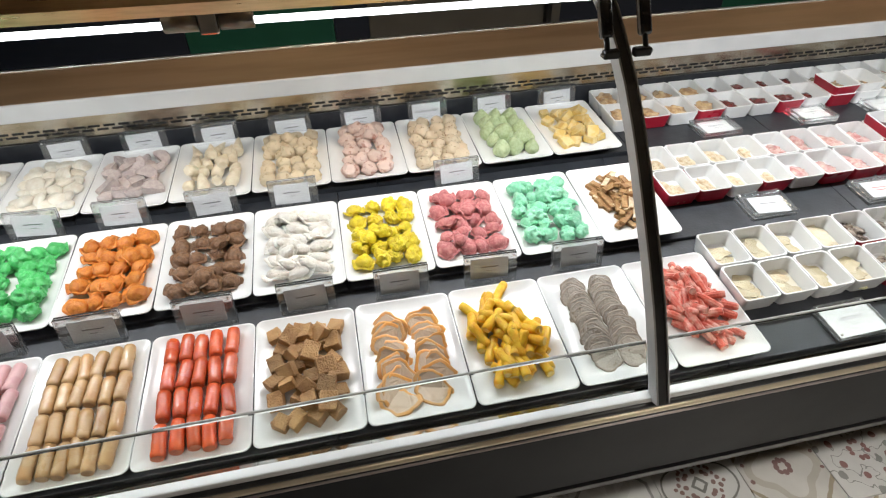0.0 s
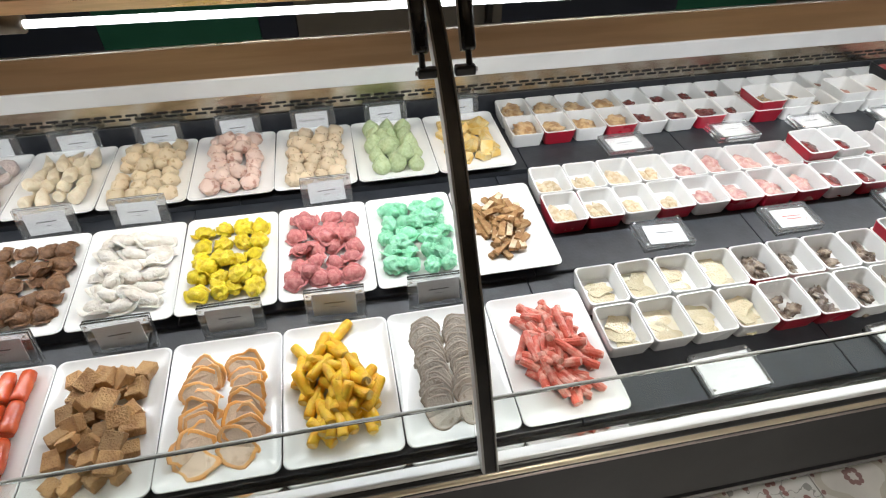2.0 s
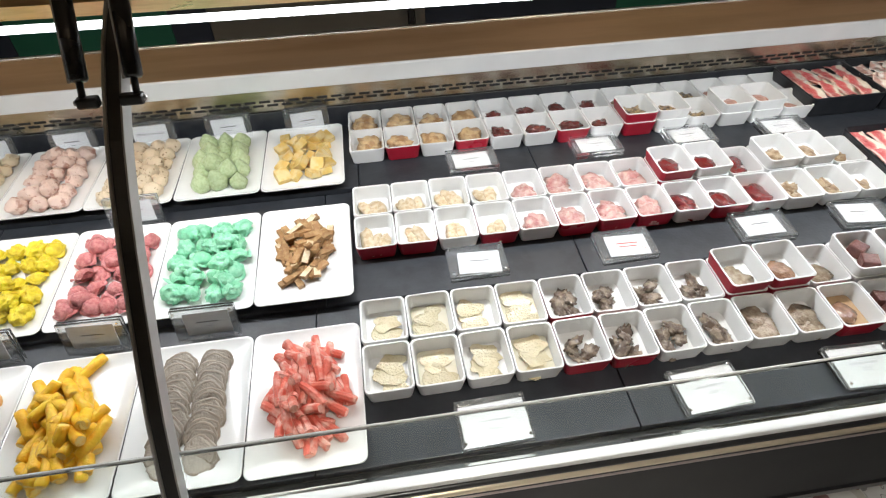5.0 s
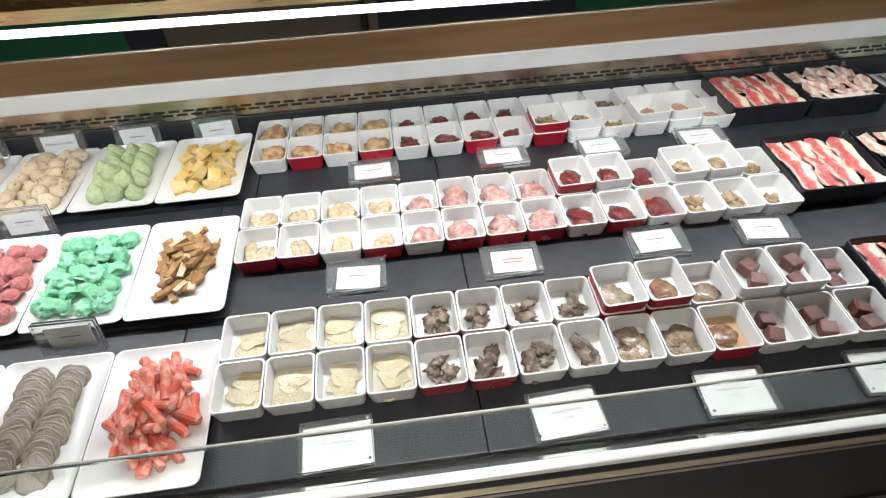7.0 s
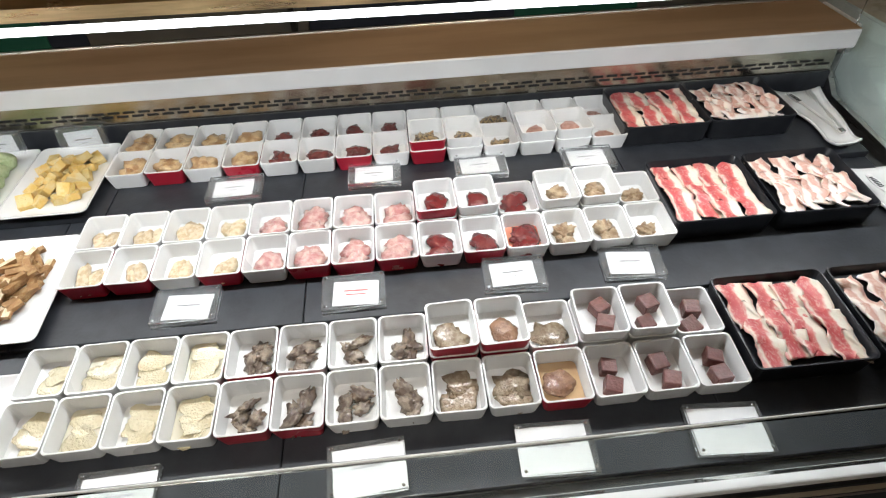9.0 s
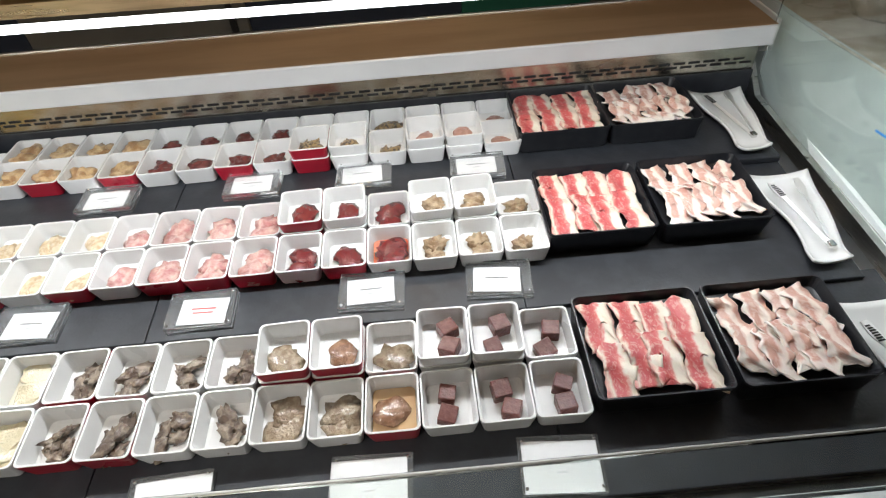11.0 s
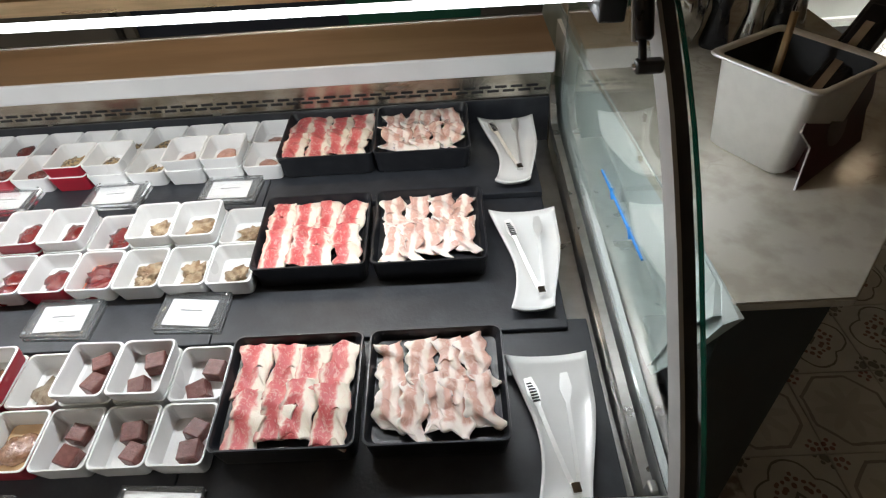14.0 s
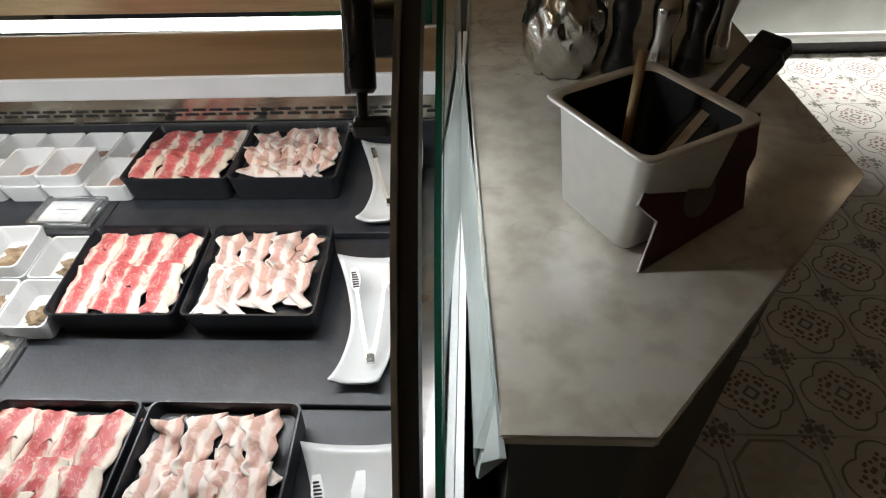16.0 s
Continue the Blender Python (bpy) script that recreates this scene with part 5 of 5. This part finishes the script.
# meat slices in the black trays
BEEF = meshes("beef_slice", [strip_shape(0.050, 0.094, s, 0.0042) for s in range(8)], [M_BEEF])
PORK = meshes("pork_slice", [strip_shape(0.042, 0.086, s + 9.3, 0.0060, 0.006 + 0.005 * (s % 3)) for s in range(8)], [M_PORK])
random.seed(21)
for tier, j, xc, vc in TRAY_AT:
    kind = BEEF if j == 0 else PORK
    for row in (1, 0):
        n = 4 if j == 0 else (5, 4)[row]
        for q in range(n):
            lay = 0.0 if row else 0.0042
            m = on(tier, xc + (q - (n - 1) / 2) * ((0.172 if j == 0 else 0.165) / n) + random.uniform(-0.005, 0.005) - (0.004 if j else 0), vc + (row - 0.5) * 0.072 + random.uniform(-0.008, 0.007), TH - 0.0185 + lay + 0.0011 * q, 2.5 * (1 - row), random.uniform(1, 5), random.uniform(-5, 5) if j == 0 else random.uniform(-11, 13))
            drop("beef_slice" if j == 0 else "pork_slice", random.choice(kind), m, "marbled red and white beef slice in a black tray" if j == 0 else "pale pink streaky pork slice in a black tray", "meat slice", "beef slices" if j == 0 else "pork slices")
# ---- patterned cement floor tiles ----


def tile_mat(name, kind, ink, ground, accent):
    m = bpy.data.materials.new(name)
    m.use_nodes = True
    nt = m.node_tree
    b = nt.nodes["Principled BSDF"]
    b.inputs["Roughness"].default_value = 0.45

    def math_node(op, a, c=None, clamp=False):
        n = nt.nodes.new("ShaderNodeMath")
        n.operation, n.use_clamp = op, clamp
        for k, s in enumerate((a, c)):
            if s is None:
                continue
            if isinstance(s, (int, float)):
                n.inputs[k].default_value = s
            else:
                nt.links.new(s, n.inputs[k])
        return n.outputs[0]
    tc = nt.nodes.new("ShaderNodeTexCoord")
    nz = nt.nodes.new("ShaderNodeTexNoise")
    nz.inputs["Scale"].default_value, nz.inputs["Detail"].default_value = 34.0, 3.0
    nt.links.new(tc.outputs["Object"], nz.inputs["Vector"])
    mv = nt.nodes.new("ShaderNodeVectorMath")
    mv.operation = "MULTIPLY_ADD"
    nt.links.new(nz.outputs["Color"], mv.inputs[0])
    mv.inputs[1].default_value = (0.009, 0.009, 0.009)
    nt.links.new(tc.outputs["Object"], mv.inputs[2])
    sep = nt.nodes.new("ShaderNodeSeparateXYZ")
    nt.links.new(mv.outputs[0], sep.inputs[0])
    x, y = math_node("MULTIPLY", sep.outputs[0], 4.0), math_node("MULTIPLY", sep.outputs[1], 4.0)
    r = math_node("SQRT", math_node("ADD", math_node("MULTIPLY", x, x), math_node("MULTIPLY", y, y)))
    th = math_node("ARCTAN2", y, x)

    ax, ay = math_node("ABSOLUTE", x), math_node("ABSOLUTE", y)
    big, small = math_node("MAXIMUM", ax, ay), math_node("MINIMUM", ax, ay)

    def band(v, c, w):
        d = math_node("ABSOLUTE", math_node("SUBTRACT", v, c))
        return math_node("LESS_THAN", d, w)

    def dots(*places):
        """Round leaves, repeated by the tile's eightfold symmetry."""
        out = None
        for px, py, pr in places:
            dx, dy = math_node("SUBTRACT", big, px), math_node("SUBTRACT", small, py)
            hit = math_node("LESS_THAN", math_node("SQRT", math_node("ADD", math_node("MULTIPLY", dx, dx), math_node("MULTIPLY", dy, dy))), pr)
            out = hit if out is None else math_node("MAXIMUM", out, hit)
        return out

    def petals(count, mean, swing):
        n = math_node("MULTIPLY", math_node("COSINE", math_node("MULTIPLY", th, float(count))), swing)
        return math_node("ADD", n, mean)
    if kind == 0:
        lobe = math_node("ADD", math_node("MULTIPLY", math_node("ABSOLUTE", math_node("COSINE", math_node("MULTIPLY", th, 2.0))), 0.115), 0.325)
        ring = band(math_node("ADD", big, small), 0.085, 0.022)
        ink_f = math_node("MAXIMUM", math_node("MAXIMUM", band(r, lobe, 0.012), ring), dots((0.455, 0.43, 0.042), (0.475, 0.345, 0.027), (0.40, 0.395, 0.020)))
        acc_f = dots((0.165, 0.0, 0.030), (0.235, 0.045, 0.027), (0.205, 0.105, 0.022), (0.13, 0.10, 0.028), (0.29, 0.0, 0.022), (0.185, 0.165, 0.020))
    elif kind == 1:
        eight = math_node("MAXIMUM", big, math_node("MULTIPLY", math_node("ADD", big, small), 0.707))
        star = math_node("LESS_THAN", r, petals(8, 0.25, 0.10))
        ink_f = math_node("MAXIMUM", band(eight, 0.42, 0.017), math_node("MULTIPLY", star, 0.22))
        acc_f = dots((0.46, 0.40, 0.026), (0.40, 0.46, 0.026), (0.415, 0.36, 0.022), (0.46, 0.46, 0.022))
    elif kind == 2:
        vor = nt.nodes.new("ShaderNodeTexVoronoi")
        vor.inputs["Scale"].default_value = 19.0
        nt.links.new(mv.outputs[0], vor.inputs["Vector"])
        wob = nt.nodes.new("ShaderNodeTexNoise")
        wob.inputs["Scale"].default_value = 30.0
        nt.links.new(tc.outputs["Object"], wob.inputs["Vector"])
        leaf = math_node("LESS_THAN", math_node("ADD", vor.outputs["Distance"], math_node("MULTIPLY", wob.outputs[0], 0.55)), 0.52)
        vine = nt.nodes.new("ShaderNodeTexNoise")
        vine.inputs["Scale"].default_value = 13.0
        nt.links.new(tc.outputs["Object"], vine.inputs["Vector"])
        ink_f = math_node("MAXIMUM", leaf, band(vine.outputs[0], 0.5, 0.007))
        acc_f = dots((0.30, 0.13, 0.042), (0.10, 0.03, 0.032))
    else:
        scroll = band(r, petals(4, 0.36, 0.06), 0.045)
        chevron = band(math_node("ADD", big, small), 0.70, 0.030)
        ink_f = math_node("MAXIMUM", math_node("MULTIPLY", scroll, 0.45), chevron)
        acc_f = dots((0.075, 0.0, 0.034), (0.06, 0.055, 0.030), (0.44, 0.10, 0.024))
    n2 = nt.nodes.new("ShaderNodeTexNoise")
    n2.inputs["Scale"].default_value, n2.inputs["Detail"].default_value = 7.0, 6.0
    nt.links.new(tc.outputs["Object"], n2.inputs["Vector"])
    gr = nt.nodes.new("ShaderNodeValToRGB")
    gr.color_ramp.elements[0].position, gr.color_ramp.elements[1].position = 0.35, 0.7
    gr.color_ramp.elements[0].color = (*ground, 1)
    gr.color_ramp.elements[1].color = (*[g * 0.8 for g in ground], 1)
    nt.links.new(n2.outputs[0], gr.inputs[0])
    out = gr.outputs[0]
    for fac, col in ((ink_f, ink), (acc_f, accent)):
        mx = nt.nodes.new("ShaderNodeMix")
        mx.data_type = "RGBA"
        nt.links.new(math_node("MULTIPLY", fac, 0.85), mx.inputs["Factor"])
        nt.links.new(out, mx.inputs["A"])
        mx.inputs["B"].default_value = (*col, 1)
        out = mx.outputs["Result"]
    nt.links.new(out, b.inputs["Base Color"])
    return m


TILE = 0.25
GROUND = (0.60, 0.60, 0.585)
tile_mats = [tile_mat("tile_medallion", 0, (0.10, 0.10, 0.085), GROUND, (0.15, 0.055, 0.045)), tile_mat("tile_star", 1, (0.19, 0.19, 0.18), GROUND, (0.17, 0.05, 0.05)), tile_mat("tile_leaf", 2, (0.20, 0.205, 0.19), GROUND, (0.20, 0.06, 0.055)), tile_mat("tile_scroll", 3, (0.27, 0.22, 0.14), (0.57, 0.56, 0.53), (0.15, 0.05, 0.05))]
tile_me = []
for m in tile_mats:
    o = obj("tile", box(-TILE / 2 + 0.001, -TILE / 2 + 0.001, -0.011, TILE / 2 - 0.001, TILE / 2 - 0.001, 0.0, 0.0012, seg=1), m)
    tile_me.append(o.data)
    bpy.data.objects.remove(o)
random.seed(31)
floor_ob = bpy.data.objects["floor"]
rest = [bmesh.new() for _ in tile_mats]
for i in range(-20, 28):
    for j in range(-12, 18):
        x, y = (i + 0.5) * TILE, (j + 0.5) * TILE
        near = (0.0 < x < 4.6 and -0.4 < y < 0.3) or (2.6 < x < 4.6 and 0.3 < y < 3.1)
        k = random.choices(range(4), (6, 1, 1, 1) if x > 2.2 else (2, 3, 4, 3))[0]
        turn = random.choice((0, 90, 180, 270))
        if near:
            o = new("tile", tile_me[k])
            o.parent = floor_ob
            o.matrix_world = pose(x, y, 0, 0, 0, turn)
        else:
            box(x - TILE / 2 + 0.001, y - TILE / 2 + 0.001, -0.011, x + TILE / 2 - 0.001, y + TILE / 2 - 0.001, 0.0, 0, rest[k])
far_mat = mat("far_patterned_tile", GROUND, 0.45, spots=(0.26, 0.24, 0.21), scale=16, contrast=(0.48, 0.58))
whole = bmesh.new()
for bm in rest:
    me = bpy.data.meshes.new("t")
    bm.to_mesh(me)
    bm.free()
    whole.from_mesh(me)
tagged(part("tile_field", whole, far_mat, floor_ob, "rest of the patterned cement tiles"), kind="stuff")
